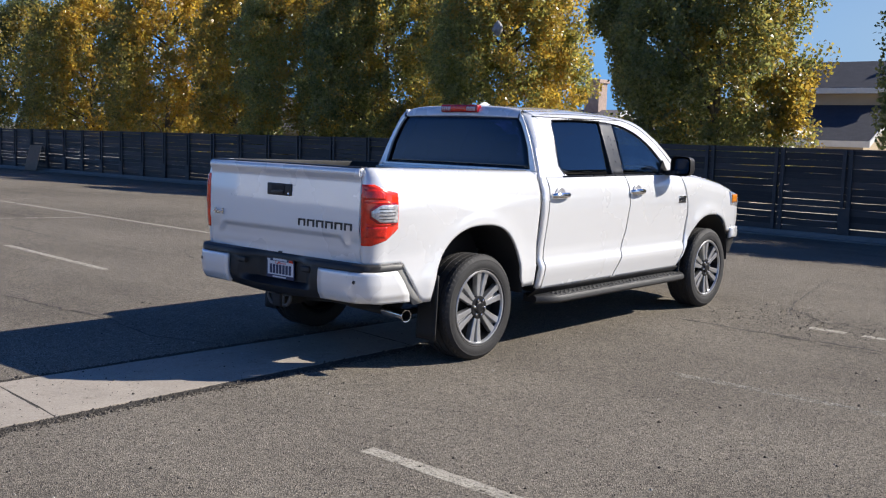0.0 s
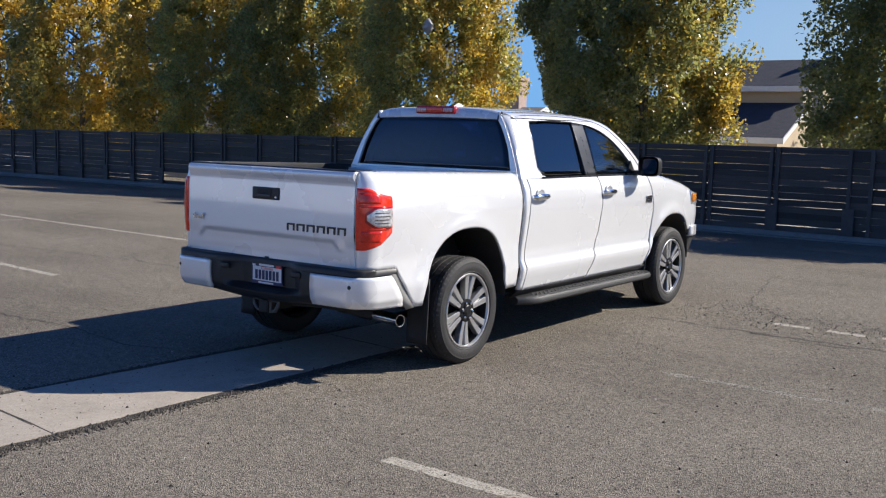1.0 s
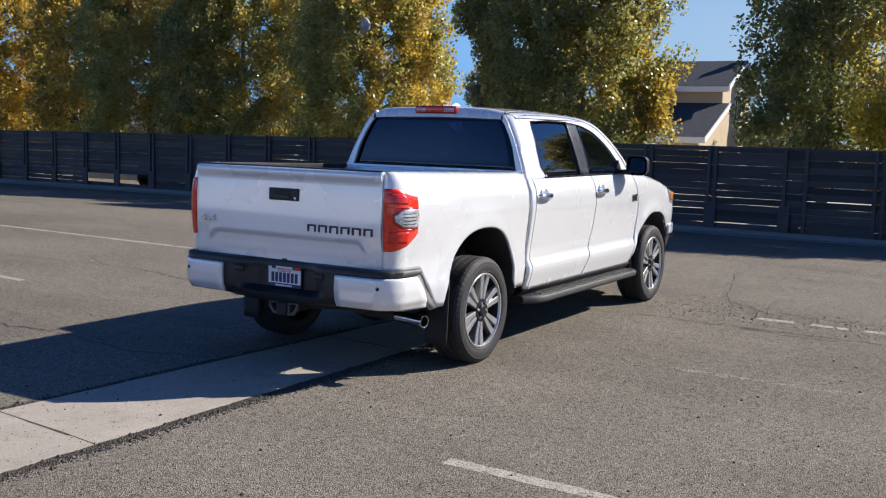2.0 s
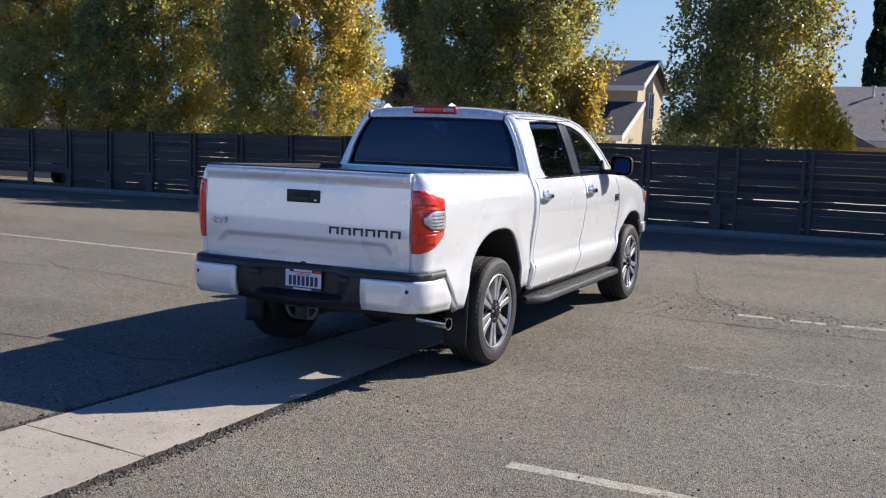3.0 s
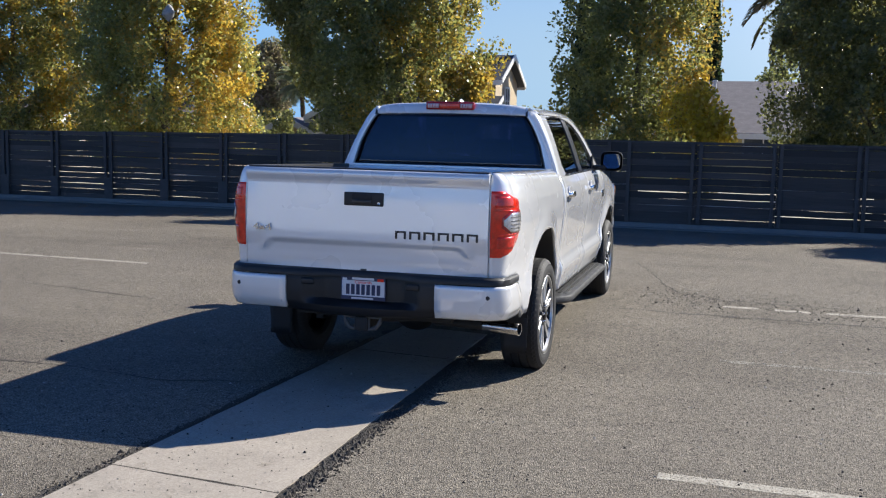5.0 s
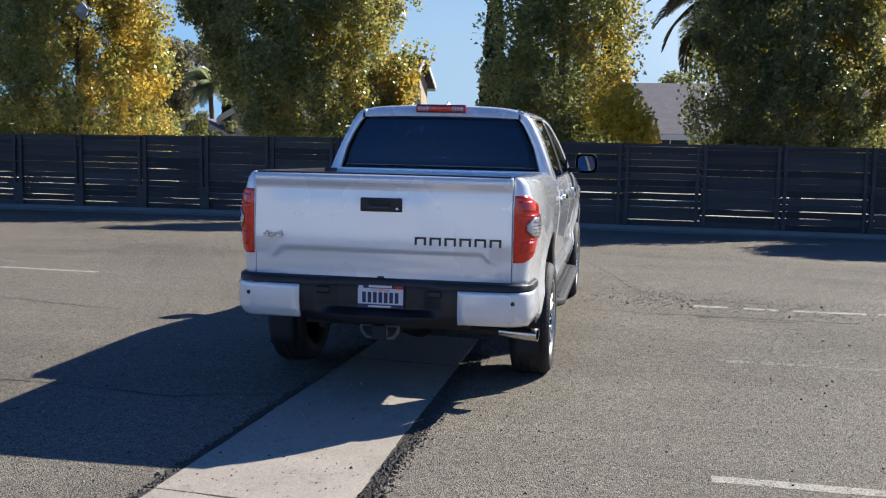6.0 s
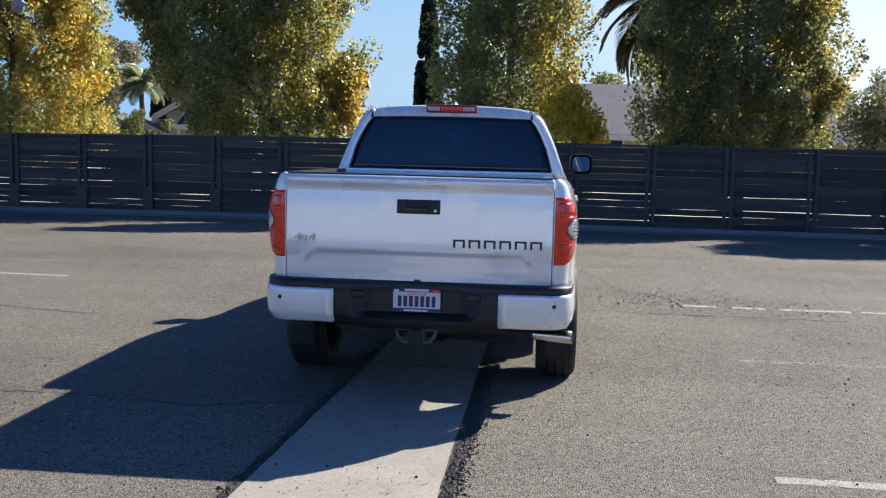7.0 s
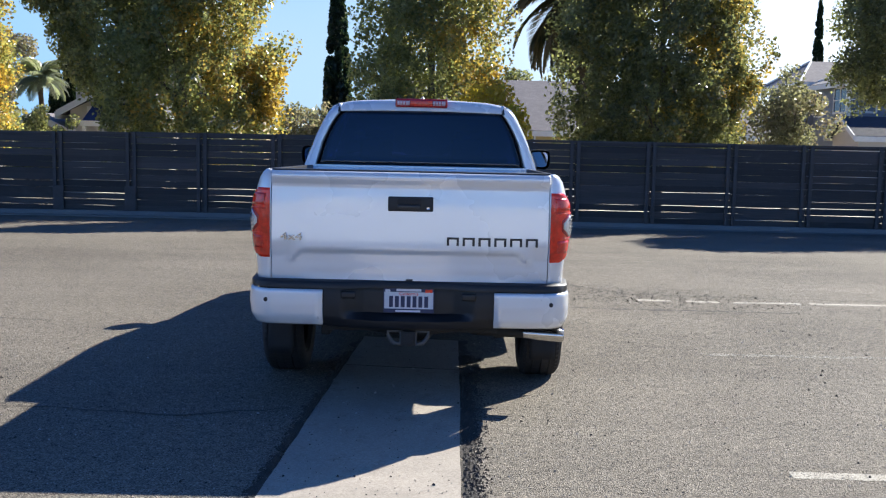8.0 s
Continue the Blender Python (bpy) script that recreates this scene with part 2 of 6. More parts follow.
M = {
    "asphalt": asphalt(),
    "concrete": concrete("gutter concrete", (0.36, 0.315, 0.26)),
    "yard": concrete("dry pale ground", (0.5, 0.45, 0.36), (0.3, 0.26, 0.18)),
    "kerb": concrete("kerb concrete", (0.2, 0.19, 0.172)),
    "tar": plain("crumbled tar", (0.058, 0.05, 0.041), 0.9, var=0.4, scale=9, fine=90, bump=0.01),
    "line": worn_paint("worn white road paint", (0.4, 0.365, 0.3), 0.52),
    "faded": worn_paint("faded road paint", (0.34, 0.318, 0.268), 0.45),
    "chips": chip_mat(),
    "wood": fence_wood(),
    "post": plain("dark stained posts", (0.06, 0.054, 0.052), 0.65, var=0.35, scale=4, fine=30, bump=0.003),
    "paint": plain("white car paint", (0.8, 0.8, 0.802), 0.28, 0.1, var=0.01, scale=1.5, fine=300, coat=1.0, Specular_IOR_Level=0.8, Coat_IOR=2.15),
    "pad": plain("grey bumper plastic", (0.2, 0.196, 0.185), 0.6, var=0.12, scale=8, fine=200, bump=0.0004),
    "flap": plain("matt black flap rubber", (0.009, 0.009, 0.01), 0.7, var=0.2, scale=8),
    "black": plain("black plastic", (0.013, 0.013, 0.0145), 0.48, var=0.15, scale=8, fine=200, bump=0.0004),
    # white body paint greyed to carry the shade inside the handle cups
    "cup_shaded": plain("white paint, recess shade put in", (0.5, 0.5, 0.51), 0.3, 0.3, var=0.04, scale=8),
    "satin": plain("satin black trim", (0.025, 0.025, 0.027), 0.3, var=0.1, scale=8),
    "tread": plain("worn grey rubber tread", (0.036, 0.036, 0.035), 0.7, var=0.4, scale=10, fine=90),
    "rail": plain("black step plastic", (0.018, 0.018, 0.019), 0.55, var=0.25, scale=8, fine=90, bump=0.002),
    "under": plain("dark underbody steel", (0.02, 0.019, 0.018), 0.7, 0.2, var=0.4, scale=7, fine=50, bump=0.002),
    "rubber": plain("tyre rubber", (0.021, 0.02, 0.02), 0.72, var=0.45, scale=9, fine=120, bump=0.0015),
    "bracket": plain("grey cast steel", (0.11, 0.11, 0.11), 0.55, 0.4, var=0.2, scale=12),
    "awning": plain("navy canvas", (0.03, 0.042, 0.095), 0.8, var=0.12, scale=3, fine=60),
    "chrome": plain("chrome", (0.82, 0.82, 0.83), 0.08, 1.0, var=0.02),
    "steel": plain("polished exhaust steel", (0.62, 0.61, 0.6), 0.2, 1.0, var=0.1, scale=12),
    "alloy": plain("machined alloy", (0.55, 0.55, 0.555), 0.36, 0.85, var=0.06, scale=20, fine=240),
    "web": plain("grey alloy recess", (0.16, 0.16, 0.165), 0.45, 0.4, var=0.1, scale=20),
    "pocket": plain("near-black metal", (0.02, 0.02, 0.022), 0.4, 0.5, var=0.15, scale=20),
    "vinyl": plain("black vinyl bed cover", (0.09, 0.09, 0.092), 0.4, var=0.2, scale=5, fine=160, bump=0.0006, Specular_IOR_Level=0.9),
    "cloth": plain("dark grey seat leather", (0.035, 0.03, 0.028), 0.6, var=0.2, scale=9, bump=0.001),
    "deep_red": plain("deep red reflector", (0.68, 0.022, 0.009), 0.2, var=0.4, scale=40, fine=200, coat=0.6),
    "red": plain("red lamp lens", (0.82, 0.034, 0.011), 0.16, var=0.3, scale=22, coat=0.6, Specular_IOR_Level=0.4),
    "dark_red": plain("dark red lens", (0.34, 0.008, 0.012), 0.15, coat=0.6),
    "wall_pale": plain("pale render", (0.6, 0.62, 0.65), 0.9, var=0.1, scale=0.6, fine=20, bump=0.004),
    "amber": plain("amber lamp lens", (0.75, 0.25, 0.02), 0.15, coat=1.0),
    "rosy": plain("pinkish clear lens", (0.5, 0.3, 0.33), 0.15, 0.2, var=0.3, scale=40, coat=0.8),
    "clear": plain("ribbed clear lens", (0.62, 0.62, 0.64), 0.15, 0.4, var=0.35, scale=60, coat=1.0),
    "tint": glass("privacy glass", (0.02, 0.026, 0.045), 0.0, 1.85),
    "tint_rear": glass("dark rear glass", (0.012, 0.02, 0.12), 0.0, 1.66),
    "pane": glass("window glass", (0.42, 0.46, 0.46), 0.0, 1.6),
    "mirror": plain("blue tinted mirror glass", (0.42, 0.45, 0.49), 0.02, 1.0, var=0.0),
    "bag": plain("pale thin plastic", (0.3, 0.3, 0.3), 0.4, var=0.2, scale=9),
    "plate": plain("plate enamel", (0.72, 0.73, 0.76), 0.35, var=0.05),
    "navy": plain("dark blue print", (0.02, 0.03, 0.09), 0.4),
    "ply": plain("weathered plywood", (0.24, 0.16, 0.1), 0.8, var=0.2, bump=0.002),
    "bark": plain("mottled grey bark", (0.12, 0.104, 0.083), 0.9, var=0.4, scale=5, fine=30, bump=0.01),
    "palm_bark": plain("fibrous palm bark", (0.1, 0.075, 0.055), 0.95, var=0.4, scale=8, fine=40, bump=0.02),
    "stucco_tan": plain("tan stucco", (0.5, 0.4, 0.27), 0.9, var=0.08, scale=1.2, fine=30, bump=0.006),
    "stucco_pink": plain("pale pinkish stucco", (0.5, 0.4, 0.31), 0.9, var=0.08, scale=1.2, fine=30, bump=0.006),
    "stucco_white": plain("off-white stucco", (0.55, 0.5, 0.43), 0.9, var=0.08, scale=1.2, fine=30, bump=0.006),
    "stucco_blue": plain("blue grey siding", (0.2, 0.22, 0.26), 0.8, var=0.08, scale=1.2, fine=30),
    "stucco_yellow": plain("yellow stucco", (0.55, 0.42, 0.18), 0.9, var=0.08, scale=1.2, fine=30),
    "brick": plain("pinkish chimney brick", (0.42, 0.32, 0.27), 0.9, var=0.2, scale=6, fine=30, bump=0.01),
    "trim": plain("white painted trim", (0.7, 0.69, 0.66), 0.6, var=0.08),
    "house_glass": plain("dark house window", (0.05, 0.06, 0.075), 0.08, var=0.2, scale=1),
    "shingle_grey": shingles("grey shingles", (0.12, 0.115, 0.12)),
    "shingle_blue": shingles("blue grey shingles", (0.05, 0.052, 0.064)),
    "shingle_tan": shingles("taupe shingles", (0.185, 0.166, 0.17)),
    "leaf": leaf_mat("plane tree leaves", (0.12, 0.141, 0.064), (0.268, 0.28, 0.13), (0.42, 0.32, 0.058), 0.015),
    "leaf_gold": leaf_mat("golden plane tree leaves", (0.172, 0.191, 0.081), (0.331, 0.336, 0.138), (0.46, 0.335, 0.06), 0.055),
    "leaf_green": leaf_mat("green leaves", (0.093, 0.108, 0.052), (0.195, 0.205, 0.103), (0.4, 0.31, 0.06), -0.01),
    "cypress": leaf_mat("cypress needles", (0.012, 0.025, 0.012), (0.025, 0.045, 0.02), (0.03, 0.05, 0.02), 0.0),
    "frond": leaf_mat("palm fronds", (0.02, 0.03, 0.014), (0.045, 0.06, 0.022), (0.09, 0.07, 0.03), 0.05),
    # frond colour lifted to stand in for haze over the far palm
    "palm_leaf": leaf_mat("palm fronds paled for haze", (0.22, 0.25, 0.19), (0.32, 0.35, 0.27), (0.3, 0.3, 0.2), 0.0),
    "leaf_amber": leaf_mat("amber plane tree leaves", (0.172, 0.167, 0.067), (0.322, 0.293, 0.103), (0.48, 0.355, 0.065), 0.09),
    # golden leaves brightened to stand in for sun shining through
    "leaf_sunlit": leaf_mat("yellow leaves with sunlight put in", (0.3, 0.26, 0.06), (0.4, 0.35, 0.06), (0.5, 0.42, 0.06), 0.3),
    "grey_leaf": leaf_mat("grey green leaves", (0.12, 0.128, 0.09), (0.2, 0.2, 0.14), (0.23, 0.21, 0.14), 0.05),
}


# ---- mesh helpers ----
def data(name, verts, faces, mat, smooth=None):
    me = bpy.data.meshes.new(name)
    me.from_pydata([tuple(v) for v in verts], [], faces)
    me.materials.append(M[mat] if isinstance(mat, str) else mat)
    bm = bmesh.new()
    bm.from_mesh(me)
    bmesh.ops.recalc_face_normals(bm, faces=bm.faces)
    bm.to_mesh(me)
    bm.free()
    if smooth is not None:
        for p in me.polygons:
            p.use_smooth = True
        me.set_sharp_from_angle(angle=radians(smooth))
    return me


def part(name, me, parent=None, label="", m=None):
    ob = new(name, me)
    if parent is not None:
        ob.parent = parent
    if m is not None:
        ob.matrix_basis = m
    if label:
        ob["label"] = label
    return ob


def thing(name, label, category, loc=(0, 0, 0), group="", kind=""):
    ob = new(name)
    ob.location = loc
    ob.empty_display_size = 0.1
    return tagged(ob, label, category, group, kind)


def joined(*pieces):
    """One list of corners and faces from several."""
    verts, faces = [], []
    for v, f in pieces:
        k = len(verts)
        verts += [tuple(c) for c in v]
        faces += [tuple(i + k for i in face) for face in f]
    return verts, faces


def moved(piece, m):
    return [m @ Vector(v) for v in piece[0]], piece[1]


def block(lo, hi, bevel=0.0, seg=2):
    bm = bmesh.new()
    bmesh.ops.create_cube(bm, size=1)
    for v in bm.verts:
        v.co = [lo[i] + (v.co[i] + 0.5) * (hi[i] - lo[i]) for i in range(3)]
    if bevel:
        bmesh.ops.bevel(bm, geom=bm.edges[:], offset=bevel, segments=seg, affect="EDGES", profile=0.6)
    out = [v.co.copy() for v in bm.verts], [tuple(v.index for v in f.verts) for f in bm.faces]
    bm.free()
    return out


def grid(rows, closed=False):
    """Quads over rows of points; closed: each row is a ring."""
    n = len(rows[0])
    verts = [p for row in rows for p in row]
    faces = []
    for a in range(len(rows) - 1):
        for b in range(n if closed else n - 1):
            c = (b + 1) % n
            faces.append((a * n + b, a * n + c, (a + 1) * n + c, (a + 1) * n + b))
    return verts, faces


def lathe(profile, n=48, axis="x"):
    """A ring of the profile's (along the axis, radius) points."""
    rows = []
    for a, r in profile:
        ring = []
        for k in range(n):
            c, s = math.cos(2 * math.pi * k / n) * r, math.sin(2 * math.pi * k / n) * r
            ring.append((a, c, s) if axis == "x" else (c, a, s) if axis == "y" else (c, s, a))
        rows.append(ring)
    return grid(rows, True)


def tube(points, radius, n=10, cap=True):
    """A round bar along the points; radius may be a list."""
    pts = [Vector(p) for p in points]
    radii = radius if isinstance(radius, (list, tuple)) else [radius] * len(pts)
    rows, side = [], None
    for k, p in enumerate(pts):
        d = (pts[min(k + 1, len(pts) - 1)] - pts[max(k - 1, 0)]).normalized()
        ref = Vector((0, 0, 1)) if abs(d.z) < 0.9 else Vector((1, 0, 0))
        u = d.cross(ref).normalized() if side is None else (side - d * side.dot(d)).normalized()
        side = u
        w = d.cross(u)
        rows.append([p + (u * math.cos(2 * math.pi * j / n) + w * math.sin(2 * math.pi * j / n)) * radii[k] for j in range(n)])
    v, f = grid(rows, True)
    if cap:
        f = f + [tuple(range(n)), tuple(range(len(v) - n, len(v)))]
    return v, f


def prism(outline, y0, y1, axis="y"):
    """A flat outline of (a, b) points, given depth along the axis."""
    n = len(outline)
    put = {"y": lambda a, b, c: (a, c, b), "x": lambda a, b, c: (c, a, b), "z": lambda a, b, c: (a, b, c)}[axis]
    v = [put(a, b, y0) for a, b in outline] + [put(a, b, y1) for a, b in outline]
    f = [tuple(range(n)), tuple(range(2 * n - 1, n - 1, -1))] + [(k, (k + 1) % n, n + (k + 1) % n, n + k) for k in range(n)]
    return v, f


def solid(ob, thick, offset=-1):
    mod = ob.modifiers.new("thickness", "SOLIDIFY")
    mod.thickness, mod.offset, mod.use_even_offset = thick, offset, False
    return ob


def lerp(x, table):
    return float(np.interp(x, [t[0] for t in table], [t[1] for t in table]))


# ---- ground ----
def ground_z(x, y):
    """The lot falls gently towards the fence and beyond it."""
    if y <= 4.5:
        return 0.0
    if y <= 7.5:
        return -0.0065 * (y - 4.5) ** 2
    side = 0.0072 * max(-38.0, min(0.0, x + 8.0)) * max(0.0, min(1.0, (y - 8.0) / 8.0, (30.0 - y) / 8.0))
    return side + (-0.0585 - 0.039 * (y - 7.5) if y <= 16.2 else -0.398 - 0.006 * (min(y, 70) - 16.2))


xs_ = [-900, -300, -120, -60] + [-45 + 3 * k for k in range(31)] + [60, 120, 300, 900]
ys_ = [-900, -300, -100, -40, -20, -12, -8, -4, 0, 3, 4.5, 5, 5.5, 6, 6.5, 7, 7.5, 9, 12, 14, 15, 16.2, 18, 24, 35, 50, 70, 120, 300, 900]
v, f = grid([[(x, y, ground_z(x, y)) for x in xs_] for y in ys_])
tagged(part("ground", data("ground", v, f, "asphalt", 60)), "aged grey asphalt car park with loose grit", "ground", "", "structure")


# pale dry yards beyond the fence
yard = grid([[(x, y + (-0.042 * x if y < 20 else 0), ground_z(x, y) + 0.012) for x in [-70 + 5 * k for k in range(23)]] for y in (16.9, 18, 20, 22, 24, 30, 36, 50, 68)])
tagged(part("yard", data("yard", *yard, "yard", 60)), "pale dry ground of the yards beyond the fence", "ground", "", "structure")


def ribbon(name, points, width, mat, label, rng, rough=0.0, lift=0.004, category="road line", skip=0.0):
    """A flat strip on the ground with ragged edges, broken where it has worn away."""
    pts = []
    for (x0, y0), (x1, y1) in zip(points[:-1], points[1:]):
        n = max(1, int(math.hypot(x1 - x0, y1 - y0) / 0.06))
        pts += [(x0 + (x1 - x0) * k / n, y0 + (y1 - y0) * k / n) for k in range(n)]
    pts.append(points[-1])
    verts, faces = [], []
    worn = 0
    for k, (x, y) in enumerate(pts):
        a, b = pts[max(k - 1, 0)], pts[min(k + 1, len(pts) - 1)]
        l = math.hypot(b[0] - a[0], b[1] - a[1]) or 1
        nx, ny = -(b[1] - a[1]) / l, (b[0] - a[0]) / l
        for s in (1, -1):
            w = s * width / 2 + rng.uniform(-rough, rough)
            verts.append((x + nx * w, y + ny * w, ground_z(x + nx * w, y + ny * w) + lift))
        if k and worn <= 0:
            faces.append((2 * k - 2, 2 * k - 1, 2 * k + 1, 2 * k))
        if worn > 0:
            worn -= 1
        elif rng.random() < skip:
            worn = rng.randint(1, 4)
    me = data(name, verts, faces, mat)
    return tagged(part(name, me), label, category, "", "structure")


rng = random.Random(4)
# parking bay lines
for pts, mat, skip in (([(1.97, -2.16), (9.0, -2.45)], "line", 0.02), ([(2.22, 0.72), (9.5, 0.72)], "faded", 0.06), ([(2.2, 3.37), (2.54, 3.36)], "line", 0.1), ([(2.7, 3.34), (3.04, 3.33)], "line", 0.1),
                       ([(3.18, 3.33), (3.88, 3.34)], "line", 0.02), ([(3.99, 3.34), (9.5, 3.32)], "line", 0.05), ([(-5.0, 0.43), (-14.0, 1.15)], "line", 0.03), ([(-4.7, 3.8), (-22.0, 4.5)], "line", 0.02),
                       ([(-11.2, 3.85), (-11.9, 2.0)], "line", 0.05), ([(4.45, -1.6), (6.2, 1.2)], "faded", 0.2), ([(-14.2, 7.6), (-26, 8.1)], "faded", 0.05)):
    ribbon("road_line", pts, 0.1, M[mat], "worn white parking bay line" if mat == "line" else "faded parking bay line", rng, 0.006, 0.0016, skip=skip * 0.5)

# concrete drain strip with joints, set slightly proud, and crumbling tar along its edges
gutter = thing("drain_strip", "pale concrete drainage strip with joints", "pavement", kind="structure")
cuts = [-16.1, -12.1, -9.05, -6.05, -3.03, 0.0, 1.05]
for a, b in zip(cuts[:-1], cuts[1:]):
    rows = []
    n = 12
    for k in range(n + 1):
        y = a + 0.006 + (b - a - 0.012) * k / n
        l, r = -0.665 + 0.05 * max(-4.0, y + 2.8), 0.285 + 0.02 * (y + 3) / 4
        z = 0.007
        rows.append([(l - 0.004, y, -0.03), (l + rng.uniform(-0.004, 0.004), y + 0.08, z), (l + (r - l) * 0.3, y + 0.055, z - 0.001), (l + (r - l) * 0.7, y + 0.02, z - 0.001), (r + rng.uniform(-0.005, 0.005), y - 0.02, z), (r + 0.004, y - 0.02, -0.03)])
    part("slab", data("slab", *grid(rows), "concrete", 40), gutter)
for x0, w, nm in ((0.316, 0.06, 1), (-0.692, 0.05, 2)):
    k = 0.02 / 4 if nm == 1 else 0.05
    ribbon("tar_edge", [(x0 - 4 * k, -16), (x0 - 4 * k, -6.8), (x0 + 3.85 * k, 1.05)], w, M["tar"], "crumbled dark tar along the drain strip", rng, 0.034, 0.003, "tar seam")
for k, y in enumerate(cuts[1:-1]):
    ribbon("joint", [(-0.655 + 0.05 * max(-4.0, y + 2.8), y + 0.08), (0.285, y - 0.02)], 0.014, M["tar"], "dark joint between concrete slabs", rng, 0.003, 0.0062, "joint")

# cracks in the asphalt
def crack(points, width, wander):
    out = [points[0]]
    for (x0, y0), (x1, y1) in zip(points[:-1], points[1:]):
        n = max(2, int(math.hypot(x1 - x0, y1 - y0) / 0.12))
        for k in range(1, n + 1):
            out.append((x0 + (x1 - x0) * k / n + rng.uniform(-wander, wander), y0 + (y1 - y0) * k / n + rng.uniform(-wander, wander)))
    return ribbon("crack", out, width, M["tar"], "thin dark crack in the asphalt", rng, width * 0.3, 0.003, "crack")


crack([(0.82, 7.6), (1.12, 6.43), (1.28, 5.79), (1.6, 4.36), (1.8, 3.9)], 0.013, 0.03)
crack([(1.07, 6.8), (1.84, 6.92), (2.98, 7.25)], 0.018, 0.03)
crack([(-3.2, 1.55), (-5, 1.9), (-8, 1.6), (-12, 2.1)], 0.016, 0.03)
crack([(-0.75, -1.1), (-1.4, -1.35), (-2.2, -1.2), (-4.0, -1.3)], 0.015, 0.03)
crack([(1.6, 4.3), (2.2, 3.75), (4.4, 3.6), (8.0, 3.55)], 0.018, 0.035)
# scuffed tar smears across the bays
crack([(1.15, 2.84), (1.8, 2.77), (2.35, 2.78)], 0.028, 0.02)
crack([(2.2, 2.72), (2.62, 2.76), (3.37, 2.74), (3.7, 2.76)], 0.03, 0.02)
crack([(2.6, 2.62), (3.1, 2.63)], 0.02, 0.015)
crack([(-6.3, 3.2), (-6.0, 2.2), (-5.2, 1.8)], 0.012, 0.03)

# loose grit: many small chips, and crumbs of tar along the drain strip
def chips(name, count, place, sizes, mat, label):
    verts, faces = [], []
    for k in range(count):
        x, y = place()
        r = rng.uniform(*sizes) * (2.2 if rng.random() < 0.06 else 1)
        a = rng.uniform(0, 6.28)
        z = ground_z(x, y) + (0.009 if -0.67 < x < 0.29 and y < 1.05 else 0.001)
        b = len(verts)
        for j in range(4):
            verts.append((x + r * math.cos(a + j * 1.57) * rng.uniform(0.7, 1.3), y + r * math.sin(a + j * 1.57) * rng.uniform(0.7, 1.3), z))
        verts.append((x, y, z + r * 0.9))
        faces += [(b + j, b + (j + 1) % 4, b + 4) for j in range(4)]
    tagged(part(name, data(name, verts, faces, mat)), label, "grit", "", "stuff")


def strewn():
    if rng.random() < 0.06:
        return rng.gauss(2.0, 0.6), rng.gauss(3.9, 0.35)
    return rng.uniform(-3, 6.5), -5.5 + 9 * rng.random() ** 1.5


def along_strip():
    y = rng.uniform(-6, 0.5)
    if rng.random() < 0.72:
        return 0.3 + 0.005 * (y + 3) + abs(rng.gauss(0, 0.055)), y
    return -0.68 + 0.05 * max(-4.0, y + 2.8) - abs(rng.gauss(0, 0.03)), y


def off_strip():
    x, y = strewn()
    return (x, y) if not -0.7 < x < 0.3 or rng.random() < 0.2 else off_strip()


chips("grit", 15000, strewn, (0.002, 0.005), "chips", "loose dark and pale grit scattered over the asphalt")
chips("sweepings", 550, lambda: (rng.uniform(1.0, 3.4) + abs(rng.gauss(0, 0.4)), rng.gauss(3.5, 0.35)), (0.003, 0.009), "tar", "dark dirt and crumbs swept together across the bays")
chips("dark_grit", 1100, off_strip, (0.003, 0.007), "tar", "small dark crumbs lying on the asphalt")
chips("tar_crumbs", 11000, along_strip, (0.0025, 0.009), "tar", "dark crumbs of tar along the concrete strip")

# ---- kerb and fence ----
def fence_y(x):
    return 16.45 - 0.042 * x


def kerb_section(x):
    y, z = fence_y(x), ground_z(x, 16.2)
    return [(x, y - 0.36, z - 0.3), (x, y - 0.36, z + 0.02), (x, y - 0.14, z + 0.03), (x, y - 0.12, z + 0.105), (x, y - 0.10, z + 0.12), (x, y + 0.25, z + 0.12), (x, y + 0.25, z - 0.3)]


tagged(part("kerb", data("kerb", *grid([kerb_section(-60 + 2 * k) for k in range(48)]), "kerb", 40)), "low concrete kerb below the fence", "kerb", "", "structure")

# joints between the panels, unevenly spaced; the run goes on at an even pitch past both ends
JOINTS = [-26.24, -24.51, -22.84, -21.1, -19.35, -17.62, -15.95, -14.2, -12.43, -10.65, -8.95, -7.22, -5.55, -3.8, -2.25, -0.6, -0.16, 1.35, 3.08, 4.8, 6.61, 8.3, 10.0]
JOINTS = [-26.24 - 1.69 * k for k in range(11, 0, -1)] + JOINTS + [10.0 + 1.72 * k for k in range(1, 10)]
post_me = data("post", *block((-0.04, -0.052, 0.0), (0.04, 0.0, 1.85), 0.004, 1), "post")
stake_me = data("stake", *block((-0.13, -0.075, -0.02), (0.13, -0.0525, 0.6), 0.006, 1), "post")
slope = math.degrees(math.atan(-0.042))
frng = random.Random(11)
HEIGHTS = (0.138, 0.141, 0.135, 0.144)


def warped_board(width, high, sag, twist):
    """A board whose edges have bowed a little, so that the gaps open and close along it."""
    rows = []
    for k in range(9):
        u = k / 8
        bow = sag * math.sin(math.pi * u) + twist * math.sin(2.6 * math.pi * u + sag * 900)
        lo, hi = bow, high + bow * 0.4 + 0.5 * twist * math.cos(5 * u)
        rows.append([(width * u, 0.0, lo), (width * u, 0.0, hi), (width * u, 0.022, hi), (width * u, 0.022, lo)])
    v, f = grid(rows, True)
    return v, f + [(0, 1, 2, 3), (32, 33, 34, 35)]


